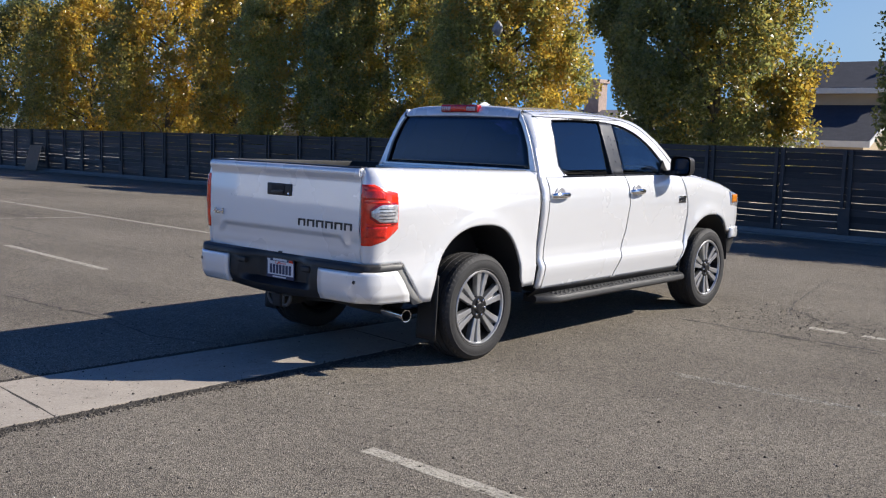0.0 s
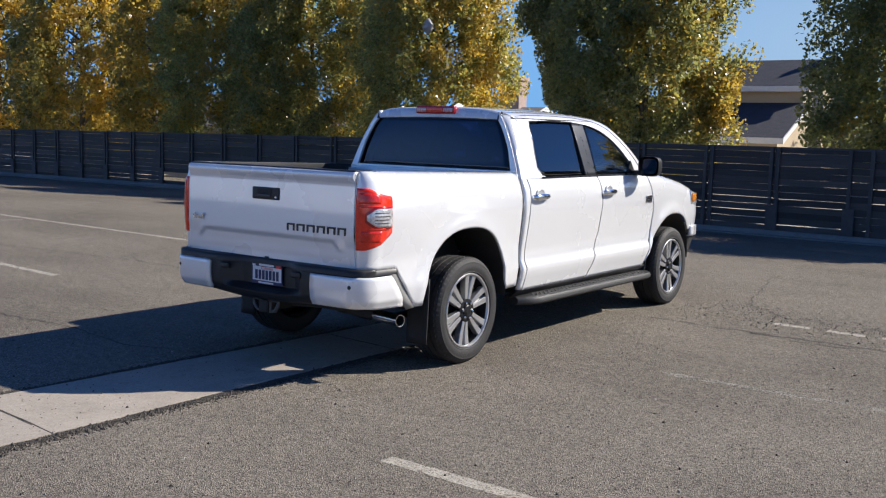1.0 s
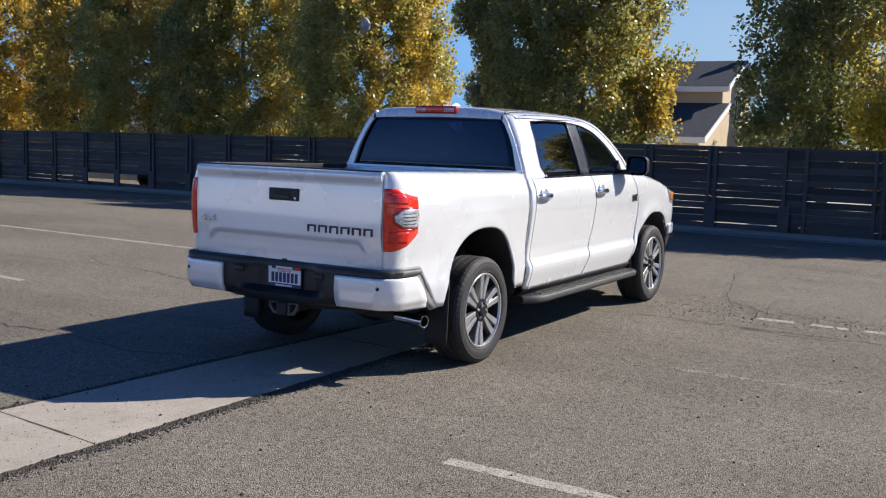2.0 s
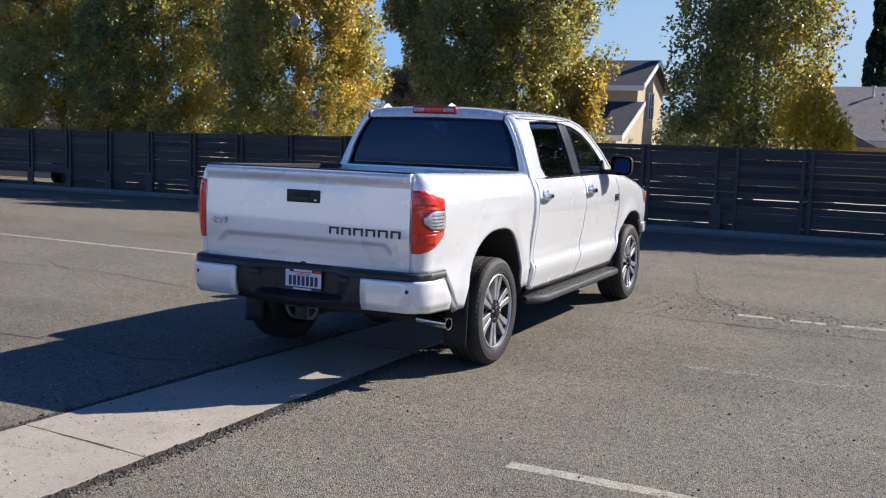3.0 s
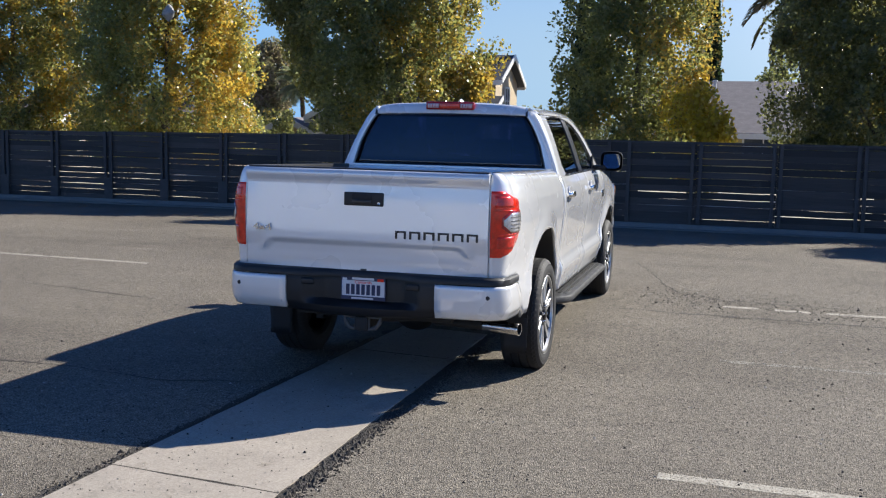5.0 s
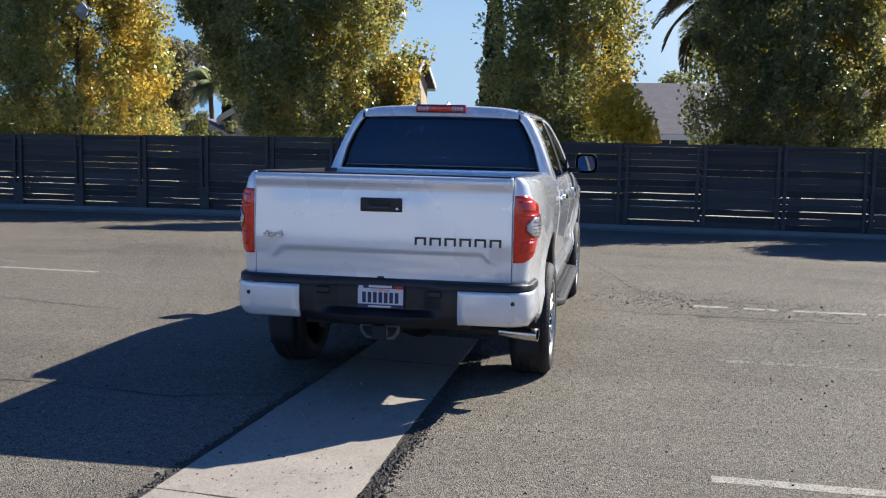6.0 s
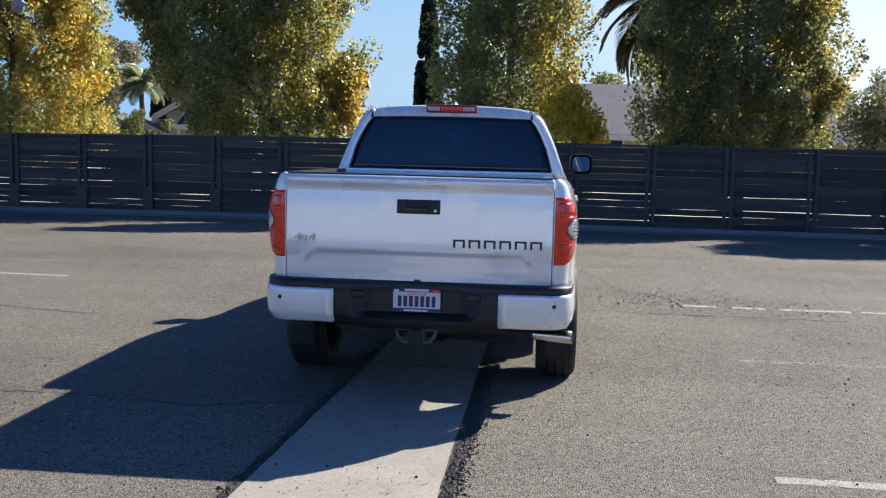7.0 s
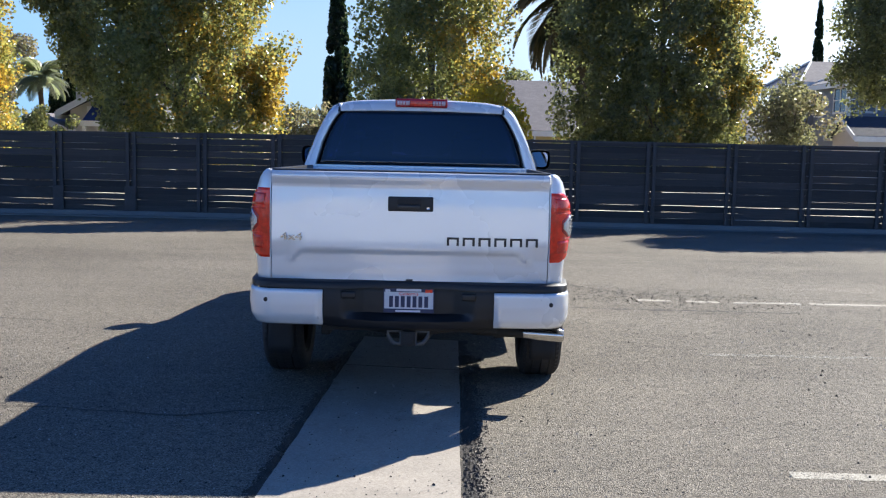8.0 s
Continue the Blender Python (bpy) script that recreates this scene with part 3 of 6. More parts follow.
board_sets = {}
for x, x_next in zip(JOINTS[:-1], JOINTS[1:]):
    width = round((x_next - x) / math.cos(radians(slope)) * 20) / 20
    if width not in board_sets:
        board_sets[width] = [data("board", *warped_board(width - 0.001, HEIGHTS[j % 4], frng.uniform(-0.007, 0.007), frng.uniform(-0.005, 0.005)), "wood") for j in range(10)]
        board_sets[width].append(data("cap_rail", *block((0, -0.012, 1.815), (width, 0.034, 1.86), 0.004, 1), "post"))
    *board_me, cap_me = board_sets[width]
    base = ground_z(x, 16.2) + 0.09
    fence = thing("fence_panel", "dark stained board fence panel with narrow gaps", "fence", (x, fence_y(x), base), "fence panels")
    fence.rotation_euler[2] = radians(slope)
    fence.scale = ((x_next - x) / math.cos(radians(slope)) / width, 1, 1.015 - 0.022 * min(1.0, max(0.0, (-4.0 - x) / 12)))
    for dx in (0.0,) if x in (-0.6, -0.16) else (-0.082, 0.082):
        part("post", post_me, fence, "", pose(dx + frng.uniform(-0.01, 0.01), 0, 0, 0, frng.uniform(-0.4, 0.4)))
    if x < -6 or frng.random() < 0.3:
        part("stake", stake_me, fence, "", pose(frng.uniform(-0.02, 0.02), 0, 0, 0, frng.uniform(-1, 1)))
    part("cap_rail", cap_me, fence)
    z = 0.012
    row, wide = 0, False
    low_open = -25.0 < x < -22.0
    loose = frng.random()
    while z < 1.78:
        j = frng.randrange(10)
        h = HEIGHTS[j % 4]
        if z + h > 1.85:
            break
        if not (low_open and row in (1, 2)):
            part("board", board_me[j], fence, "", pose(0.0005, 0.0 if row % 2 else 0.004, z, frng.uniform(-2, 2), frng.uniform(-0.25, 0.25), 0))
        g = frng.random() - 0.12 * loose + (0.22 if x < -12 else 0.05)
        g = min(g, 0.6) if wide else g
        wide = g >= 0.72
        z += h + (frng.uniform(-0.003, 0.003) if g < 0.38 else frng.uniform(0.003, 0.009) if g < 0.72 else frng.uniform(0.009, 0.016))
        row += 1
    if z < 1.81:
        part("board", board_me[0], fence, "", pose(0.0005, 0.002, z) @ Matrix.Diagonal((1, 1, (1.84 - z) / HEIGHTS[0], 1)))
sheet = part("plywood_sheet", data("plywood_sheet", *block((-0.6, -0.02, 0), (0.6, 0.0, 1.2), 0.003), "ply"))
sheet.matrix_basis = pose(-40.4, fence_y(-40.4) - 0.55, ground_z(-40.4, 16.2) + 0.02, -14, 0, slope)
tagged(sheet, "weathered brown plywood sheet leaning on the fence", "sheet")

# unseen plain wall added far behind the camera as a horizon for reflections
back = joined(block((-150, -113, -0.2), (150, -111, 4.2), 0.1), *[block((-140 + 40 * k, -113, 4.2), (-125 + 40 * k, -111.2, 5.0 + 0.5 * (k % 3)), 0.05) for k in range(7)])
tagged(part("wall_south", data("wall_south", *back, "wall_pale")), "unseen pale wall added as a far horizon", "wall", "", "structure")


# ---- the pickup truck ----
truck = thing("pickup_truck", "white full-size crew-cab pickup truck parked on asphalt", "truck", (-0.028, 0, 0))


def both(name, piece, mat, parent, label="", smooth=40, thick=0.0):
    """A part on the right and its mirror image on the left."""
    out = []
    for s in (1, -1):
        v = [(c[0] * s, c[1], c[2]) for c in piece[0]]
        ob = part(name, data(name, v, piece[1], mat, smooth), parent, label)
        if thick:
            solid(ob, thick)
        out.append(ob)
    return out


def one(name, piece, mat, parent=None, label="", smooth=40, thick=0.0):
    ob = part(name, data(name, piece[0], piece[1], mat, smooth), parent or truck, label)
    return solid(ob, thick) if thick else ob


REAR_ARCH, FRONT_ARCH = (0.015, 0.54, 0.625), (3.725, 0.47, 0.55)


def arch(y, which):
    yc, half, high = which
    u = abs(y - yc) / half
    return 0.40 + high * (1 - u ** 2.5) ** (1 / 2.5) if u < 1 else 0.0


def inset_bed(z):
    return lerp(z, [(0.42, 0.06), (0.55, 0.034), (0.66, 0.02), (0.72, 0.026), (0.85, 0.028), (1.0, 0.013), (1.15, 0.0), (1.27, 0.008),
                    (1.36, 0.03), (1.41, 0.05), (1.44, 0.078), (1.455, 0.11), (1.458, 0.145)])


def bed_path(y):
    """Half the bed's width at y."""
    return 0.995 - 0.03 * max(0.0, (-0.45 - y) / 0.5) ** 2 if y > -0.95 else 0.965


def corner(s):
    """The tail's rounded corner in plan, s from 0 at the gate to 1 on the flank, and the outward way."""
    a = radians(90 * s)
    return Vector((0.835 + 0.13 * math.sin(a) ** 0.9, -1.112 + 0.162 * (1 - math.cos(a)), 0)), Vector((math.sin(a), -math.cos(a), 0))


def bed_point(s, z, out=0.0):
    """s below 1: round the corner; above: metres forward along the flank."""
    d = out - inset_bed(z)
    if s <= 1:
        p, n = corner(s)
        q = p + n * d * (0.35 + 0.65 * s)
        return (q.x, q.y, z)
    y = -0.95 + (s - 1)
    w = bed_path(y)
    yc, half, high = REAR_ARCH
    r = math.hypot((y - yc) / (half + 0.07), (z - 0.40) / (high + 0.07))
    flare = 0.022 * math.exp(-((r - 0.92) / 0.14) ** 2) if z > 0.45 else 0.0
    return (w + d + flare, y, z)


def rows_between(lo, hi, n):
    return [lo + (hi - lo) * k / n for k in range(n + 1)]


def rail_fall(y):
    """The bed rails fall a little towards the cab."""
    return 0.036 * max(0.0, min(1.0, (y + 0.95) / 1.7))


stations = [k / 8 for k in range(9)] + [1 + 0.025 * k for k in range(1, 69)]
bed_rows = []
for s in stations:
    y = bed_point(s, 1.1)[1]
    low = 0.795 if y < -0.81 else max(0.50, 0.795 - (y + 0.81) * 1.48)
    low = max(low, arch(y, REAR_ARCH))
    zs = rows_between(low, 1.3, 20) + [1.33, 1.36, 1.39, 1.41, 1.425, 1.44, 1.45, 1.456, 1.458]
    bed_rows.append([bed_point(s, z)[:2] + (z - rail_fall(y) * max(0.0, min(1.0, (z - 1.2) / 0.2)),) for z in zs])
both("bed_side", grid(bed_rows), "paint", truck, "white painted bed side with wheel arch", 50, 0.02)

# wheel-house lips and the dark liners inside the arches
for which, width in ((REAR_ARCH, 0.985), (FRONT_ARCH, 0.975)):
    yc, half, high = which
    ring = []
    for k in range(33):
        u = -1 + 2 * k / 32
        y = yc + half * math.sin(u * math.pi / 2) * 0.999
        ring.append((y, arch(y, which)))
    # the rear liner stands open low down, where the sun shines through above the tyre
    floor = 0.72 if yc < 1 else 0.36
    rows = [[(x if x > 0.6 or z > floor else 0.72, yc + (y - yc) * g, 0.40 + (z - 0.40) * g) for y, z in ring] for x, g in ((width - 0.005, 1.005), (width - 0.03, 0.985), (0.55, 1.02))]
    back = [(0.55, yc + (y - yc) * 1.02, max(floor, 0.40 + (z - 0.40) * 1.02)) for y, z in ring]
    v, f = grid(rows)
    k = len(v)
    both("wheel_liner", (v + back, f + [tuple(range(k, k + len(back)))]), "black", truck, "black plastic wheel-house liner", 60)

# body-colour filler behind the bumper's end
fill = []
for t in rows_between(0, 1, 6):
    y0, z = -0.93 + 0.24 * t, 0.80 - 0.31 * t
    fill.append([(bed_path(y0) - 0.026, y0, z), (bed_path(y0) - 0.028, y0 + 0.06, z + 0.004), (bed_path(y0) - 0.028, y0 + 0.135, z + 0.012)])
both("corner_filler", grid(fill), "pad", truck, "", 60, 0.01)

# tail lamps
LAMP_EDGE = [(0.93, 0.35), (0.945, 0.6), (0.975, 0.97), (1.04, 1.05), (1.29, 1.045), (1.315, 0.8), (1.347, 0.45)]
lamp = []
for z in rows_between(0.93, 1.347, 22):
    end = lerp(z, LAMP_EDGE)
    lamp.append([bed_point(end * k / 14 + 0.02, z, 0.016 - 0.010 * abs(k / 7 - 1) ** 4) for k in range(15)])
lamps = both("tail_lamp", grid(lamp), "red", truck, "red tail lamp with a clear reversing lens", 60, 0.03)
lens = []
for k in range(9):
    s = 0.40 + 0.65 * k / 8
    half = 0.016 + 0.046 * min(1, k / 3.5)
    lens.append([bed_point(s, 1.15 + half * (j / 5 - 1), 0.0205 + 0.002 * (j % 2)) for j in range(11)])
for ob, s in zip(lamps, (1, -1)):
    solid(part("reversing_lens", data("reversing_lens", [(c[0] * s, c[1], c[2]) for c in grid(lens)[0]], grid(lens)[1], "clear", 30), ob, "clear ribbed lens"), 0.006)
    for q in range(4):
        zz = 1.115 + 0.023 * q
        line = [[bed_point(0.62 + 0.40 * k / 6, z, 0.0262) for k in range(7)] for z in (zz - 0.0022, zz + 0.0022)]
        v, f = grid(line)
        solid(part("lens_line", data("lens_line", [(c[0] * s, c[1], c[2]) for c in v], f, "pocket", 30), ob), 0.002)
    edge = [[bed_point(0.345 + 0.7 * k / 8, 1.15 + (0.03 + 0.046 * min(1, k / 3.5)) * (j / 5 - 1), 0.0185) for j in range(11)] for k in range(9)]
    v, f = grid(edge)
    solid(part("lens_surround", data("lens_surround", [(c[0] * s, c[1], c[2]) for c in v], f, "dark_red", 30), ob, "dark red surround"), 0.004)
    for z0, z1, k0, k1 in ((1.245, 1.315, 2, 11), (0.985, 1.06, 3, 12)):
        panel = [[bed_point(lerp(z, LAMP_EDGE) * (k0 + (k1 - k0) * k / 8) / 14, z, 0.0175) for k in range(9)] for z in rows_between(z0, z1, 5)]
        v, f = grid(panel)
        solid(part("reflector_panel", data("reflector_panel", [(c[0] * s, c[1], c[2]) for c in v], f, "deep_red", 30), ob, "deeper red ribbed reflector"), 0.003)
    for z0, k0, k1 in ((1.225, 2, 14), (1.075, 3, 14)):
        rib = [[bed_point(lerp(z, LAMP_EDGE) * k / 14, z, 0.0195) for k in range(k0, k1)] for z in (z0 - 0.004, z0 + 0.004)]
        v, f = grid(rib)
        solid(part("lens_rib", data("lens_rib", [(c[0] * s, c[1], c[2]) for c in v], f, "red", 30), ob), 0.006)

# tailgate
def gate_y(x, z):
    a = abs(x)
    top = lerp(z, [(0.79, -1.088), (0.80, -1.098), (0.87, -1.104), (1.36, -1.096), (1.374, -1.098), (1.408, -1.115), (1.43, -1.117), (1.447, -1.108), (1.455, -1.085)])
    ends = 0.897 if a > 0.72 else 0.897 + 0.075 * min(1.0, (0.72 - a) / 0.075)
    step = max(0.0, min(1.0, (z - (ends - 0.012)) / 0.03)) * max(lerp(a, [(0, 1), (0.70, 1), (0.735, 0)]), lerp(z, [(0.937, 0), (1.027, 1)])) * lerp(z, [(0.97, 1), (1.36, 0.42)])
    dish = 0.006 * lerp(a, [(0, 1), (0.6, 1), (0.74, 0)]) * lerp(z, [(0.80, 0), (0.84, 1), (0.91, 1), (0.985, 0)])
    return top - 0.022 * step + dish - 0.008 * (1 - (a / 0.83) ** 2)


gate_xs = [-0.8315, -0.828] + [-0.81 + 1.62 * k / 60 for k in range(61)] + [0.828, 0.8315]
gate_zs = [0.79, 0.795, 0.80] + [0.81 + 0.54 * k / 50 for k in range(51)] + [1.356, 1.362, 1.368, 1.374, 1.38, 1.388, 1.396, 1.402, 1.408, 1.414, 1.422, 1.435, 1.445, 1.451, 1.455]
gate = one("tailgate", grid([[(x, gate_y(x, z) + (0.006 if abs(x) > 0.83 else 0), z) for x in gate_xs] for z in gate_zs]), "paint", truck, "white tailgate with a stepped lower panel", 40, 0.03)
part("gate_cap", data("gate_cap", *block((-0.822, -1.10, 1.452), (0.822, -1.035, 1.462), 0.004), "black", 40), gate, "black plastic top edge")
part("gate_top", data("gate_top", *block((-0.826, -1.098, 1.30), (0.826, -1.04, 1.452), 0.004), "paint", 40), gate)
handle = part("gate_handle", data("gate_handle", *block((-0.133, -1.128, 1.222), (0.137, -1.10, 1.31), 0.009, 3), "black", 40), gate, "black plastic tailgate handle surround")
part("handle_grip", data("handle_grip", *block((-0.075, -1.137, 1.236), (0.06, -1.12, 1.262), 0.006, 3), "satin", 40), handle)
part("handle_recess", data("handle_recess", *block((-0.08, -1.1305, 1.264), (0.065, -1.127, 1.298), 0.001, 1), "rubber", 40), handle)
part("handle_lock", data("handle_lock", *moved(lathe([(0, 0.0001), (-0.003, 0.009), (0.0, 0.011), (0.006, 0.011)], 16, "y"), Matrix.Translation((0.107, -1.128, 1.243))), "chrome", 40), handle)
part("camera_eye", data("camera_eye", *block((-0.02, -1.112, 0.796), (0.022, -1.095, 0.812), 0.004), "black", 40), gate)

# a row of six dark open bars stands where the model's name is fixed
for k in range(6):
    x0 = 0.222 + k * 0.0945
    w, t, z0, z1 = 0.073, 0.0125, 1.022, 1.073
    y0 = gate_y(x0, 1.05) - 0.006
    shape = joined(block((x0, y0, z1 - t), (x0 + w, y0 + 0.012, z1)), block((x0, y0 + 0.0004, z0), (x0 + t + 0.002, y0 + 0.012, z1 - t)),
                   block((x0 + w - t - 0.002, y0 + 0.0004, z0), (x0 + w, y0 + 0.012, z1 - t)))
    part("badge_bar", data("badge_bar", *shape, "satin"), gate, "dark raised bar")
four = bpy.data.curves.new("drive_badge", "FONT")
four.body, four.size, four.extrude, four.bevel_depth = "4x4", 0.062, 0.004, 0.001
four.materials.append(M["chrome"])
part("drive_badge", four, gate, "chrome lettered badge", pose(-0.775, -1.1335, 1.04, 90, 0, 0) @ Matrix.Diagonal((1.45, 1, 1, 1)))

# rear bumper: black centre and step pad, white ends
def bump_path(s):
    """Plan of the bumper: s from 0 to 1 across, 1 to 2 round the corner, past 2 metres along the flank."""
    if s <= 1:
        return Vector((0.80 * s, -1.205 + 0.022 * s * s, 0)), Vector((0.04 * s, -1, 0)).normalized()
    if s <= 2:
        a = radians(90 * (s - 1))
        return Vector((0.80 + 0.17 * math.sin(a), -1.183 + 0.19 * (1 - math.cos(a)), 0)), Vector((math.sin(a), -math.cos(a), 0))
    return Vector((0.97 + 0.015 * min(1, (s - 2) / 0.2), -0.993 + (s - 2), 0)), Vector((1, 0, 0))


def bump_point(s, z, out=0.0):
    p, n = bump_path(s)
    d = out - lerp(z, [(0.50, 0.05), (0.545, 0.03), (0.58, 0.008), (0.66, 0.0), (0.74, 0.004), (0.752, 0.012)])
    return (p.x + n.x * d, p.y + n.y * d, z)


end_rows = []
for k in range(17):
    row = []
    for j in range(25):
        z = 0.535 + (0.752 - 0.535) * k / 16
        s_end = lerp(z, [(0.50, 2.30), (0.752, 2.11)])
        s = 0.64 + (s_end - 0.64) * j / 24
        z2 = z - 0.03 * max(0.0, s - 1.6) * (1 - k / 16)
        row.append(bump_point(s, z2, 0.008))
    end_rows.append(row)
ends = both("bumper_end", grid(end_rows), "paint", truck, "white painted bumper end cap", 40, 0.03)
for ob, s in zip(ends, (1, -1)):
    eye = moved(lathe([(-0.004, 0.0001), (-0.0035, 0.011), (-0.001, 0.0135), (0.01, 0.0138)], 20, "y"), Matrix.Translation((0.852 * s, -1.1815, 0.684)))
    part("parking_sensor", data("parking_sensor", *eye, "black", 40), ob, "round black parking sensor")

def centre_y(x, z):
    a = abs(x)
    well = lerp(a, [(0.0, 1), (0.27, 1), (0.40, 0)]) * lerp(z, [(0.575, 0), (0.615, 1), (0.80, 1)])
    return bump_point(min(a / 0.80, 1), z)[1] + 0.095 * well + 0.02


pad = [[(x, centre_y(x, z), z - 0.02 * (1 - k / 14) * lerp(abs(x), [(0.2, 1), (0.5, 0)])) for x in [-0.53 + 1.06 * j / 52 for j in range(53)]] for k, z in enumerate(rows_between(0.525, 0.775, 14))]
bumper = one("rear_bumper", grid(pad), "black", truck, "black plastic bumper centre with a plate recess", 40, 0.02)
step = []
for j in range(-26, 27):
    s = abs(j) / 26 * 2.16
    sg = -1 if j < 0 else 1
    x, y, _ = bump_point(s, 0.70, -0.004)
    xi, yi = (x, y + 0.13) if s <= 1 else (x - 0.10 * min(1, (s - 1) * 1.3), y + 0.13 * max(0.0, 2 - s))
    well = 0.075 * lerp(abs(x), [(0.0, 1), (0.24, 1), (0.36, 0)]) if s < 1 else 0
    step.append([(x * sg, y + well, 0.757), (x * sg, y + well, 0.79), (x * sg + (-0.012 * sg if s > 1.5 else 0), y + well + 0.012, 0.801), (xi * sg, yi + 0.02, 0.803), (xi * sg, yi + 0.02, 0.757)])
part("step_pad", data("step_pad", *grid(step, True), "black", 50), bumper, "black step pad")
for s in (1, -1):
    part("lamp_pocket", data("lamp_pocket", *moved(block((-0.045, 0, -0.022), (0.045, 0.02, 0.022), 0.012, 3), Matrix.Translation((0.36 * s, -1.187, 0.72))), "black", 40), bumper)

# number plate: blank bars in place of its characters
plate = one("number_plate", block((-0.150, -1.104, 0.608), (0.150, -1.096, 0.757), 0.003), "plate", truck, "white number plate with blank dark bars")
for k in range(7):
    x = -0.119 + k * 0.0355
    part("plate_bar", data("plate_bar", *block((x, -1.107, 0.64), (x + 0.0235, -1.103, 0.708)), "navy"), plate)
state = bpy.data.curves.new("plate_title", "FONT")
state.body, state.size, state.align_x, state.extrude = "California", 0.03, "CENTER", 0.0006
state.materials.append(M["red"])
part("plate_title", state, plate, "red lettering", pose(0, -1.105, 0.713, 90, 0, 0))
for z0, z1 in ((0.606, 0.630), (0.733, 0.759)):
    part("plate_frame", data("plate_frame", *block((-0.153, -1.109, z0), (0.153, -1.1, z1), 0.002), "navy"), plate, "dark blue plate frame strip")
for x0, x1, z0, z1, mat in ((-0.075, 0.075, 0.738, 0.753, "plate"), (-0.08, 0.07, 0.612, 0.623, "plate"), (0.1, 0.142, 0.732, 0.750, "red"), (-0.142, -0.112, 0.734, 0.748, "plate")):
    part("plate_strip", data("plate_strip", *block((x0, -1.1115, z0), (x1, -1.104, z1)), mat), plate)
for x in (-0.1515, 0.1515):
    part("plate_edge", data("plate_edge", *block((x - 0.003, -1.108, 0.63), (x + 0.003, -1.1, 0.733)), "navy"), plate)

# tow hitch, exhaust, spare wheel, axle and frame below
hitch = one("tow_hitch", joined(block((-0.038, -1.13, 0.415), (0.038, -0.7, 0.49), 0.006), block((-0.045, -1.14, 0.408), (0.045, -1.115, 0.497), 0.004), block((-0.55, -0.92, 0.455), (0.55, -0.84, 0.535), 0.01)), "under", truck, "black steel receiver hitch and cross tube")
part("hitch_hole", data("hitch_hole", *block((-0.03, -1.1415, 0.424), (0.03, -1.139, 0.482)), "rubber"), hitch)
for s in (1, -1):
    loop = [(0.04, 0.50), (0.125, 0.50), (0.118, 0.46), (0.088, 0.422), (0.045, 0.415), (0.04, 0.46), (0.04, 0.50)]
    part("chain_loop", data("chain_loop", *tube([(s * a, -1.11, b) for a, b in loop], 0.014, 8), "bracket", 60), hitch, "grey steel chain loop plate")
pipe = one("exhaust_pipe", tube([(0.30, 0.3, 0.45), (0.25, -0.45, 0.48), (0.28, -0.70, 0.47), (0.42, -0.79, 0.45), (0.728, -0.745, 0.43)], 0.034, 12), "under", truck, "exhaust pipe under the bed", 60)
d = Vector((0.95, -0.15, -0.02)).normalized()
p0 = Vector((0.728, -0.745, 0.43))
tip = tube([p0, p0 + d * 0.10, p0 + d * 0.255], [0.036, 0.043, 0.043], 20, cap=False)
inner = tube([p0 + d * 0.255, p0 + d * 0.254, p0 + d * 0.12], [0.043, 0.038, 0.037], 20, cap=False)
part("exhaust_tip", data("exhaust_tip", *joined(tip, inner), "steel", 50), pipe, "polished round exhaust tip")
# near-black lining puts the shade of the open pipe into its colour
bore = tube([p0 + d * 0.252, p0 + d * 0.13], [0.0372, 0.0365], 20, cap=False)
part("exhaust_bore", data("exhaust_bore", bore[0], bore[1] + [tuple(range(20, 40))], "flap", 50), pipe, "dark exhaust mouth")
one("rear_axle", joined(tube([(-0.75, 0, 0.39), (0.75, 0, 0.39)], 0.055, 14), moved(lathe([(-0.16, 0.05), (-0.09, 0.14), (0.0, 0.165), (0.09, 0.13), (0.2, 0.05)], 20, "y"), Matrix.Translation((0.02, 0, 0.37)))), "under", truck, "", 60)
both("leaf_spring", block((0.55, -0.45, 0.33), (0.61, 0.7, 0.37), 0.01), "under", truck)
both("shock_absorber", tube([(0.5, -0.05, 0.36), (0.42, -0.35, 0.75)], 0.03, 10), "under", truck)
both("frame_rail", block((0.44, -0.95, 0.575), (0.54, 4.3, 0.695), 0.01), "under", truck)
spare = [(0.11, 0.19), (0.12, 0.37), (0.08, 0.395), (-0.08, 0.395), (-0.12, 0.37), (-0.11, 0.19)]
one("spare_wheel", moved(lathe(spare, 36, "z"), Matrix.Translation((0, -0.52, 0.55))), "rubber", truck, "spare wheel slung under the bed", 50)
one("fuel_tank", block((-0.46, 0.75, 0.36), (0.1, 2.2, 0.62), 0.05), "under", truck)
one("floor_pan", block((-0.9, 0.82, 0.50), (0.9, 3.2, 0.60), 0.02), "under", truck)
one("bed_floor", block((-0.62, -1.03, 0.70), (0.62, 0.72, 0.74), 0.01), "under", truck)
one("engine_block", block((-0.42, 3.2, 0.32), (0.42, 4.4, 0.95), 0.04), "under", truck)
for y, w, h in ((-0.45, 0.30, 0.68), (3.2, 0.26, 0.52)):
    flap = grid([[((0.79 if y < 0 else 0.75) + (0.175 if y < 0 else 0.2) * j / 6, y - 0.025 * (1 - k / 8) + 0.012 * (j / 6) ** 2, (0.2 if y < 0 else 0.29) + (h - (0.2 if y < 0 else 0.29)) * k / 8) for j in range(7)] for k in range(9)])
    both("mud_flap", flap, "flap", truck, "black plastic mud flap", 50, 0.012)

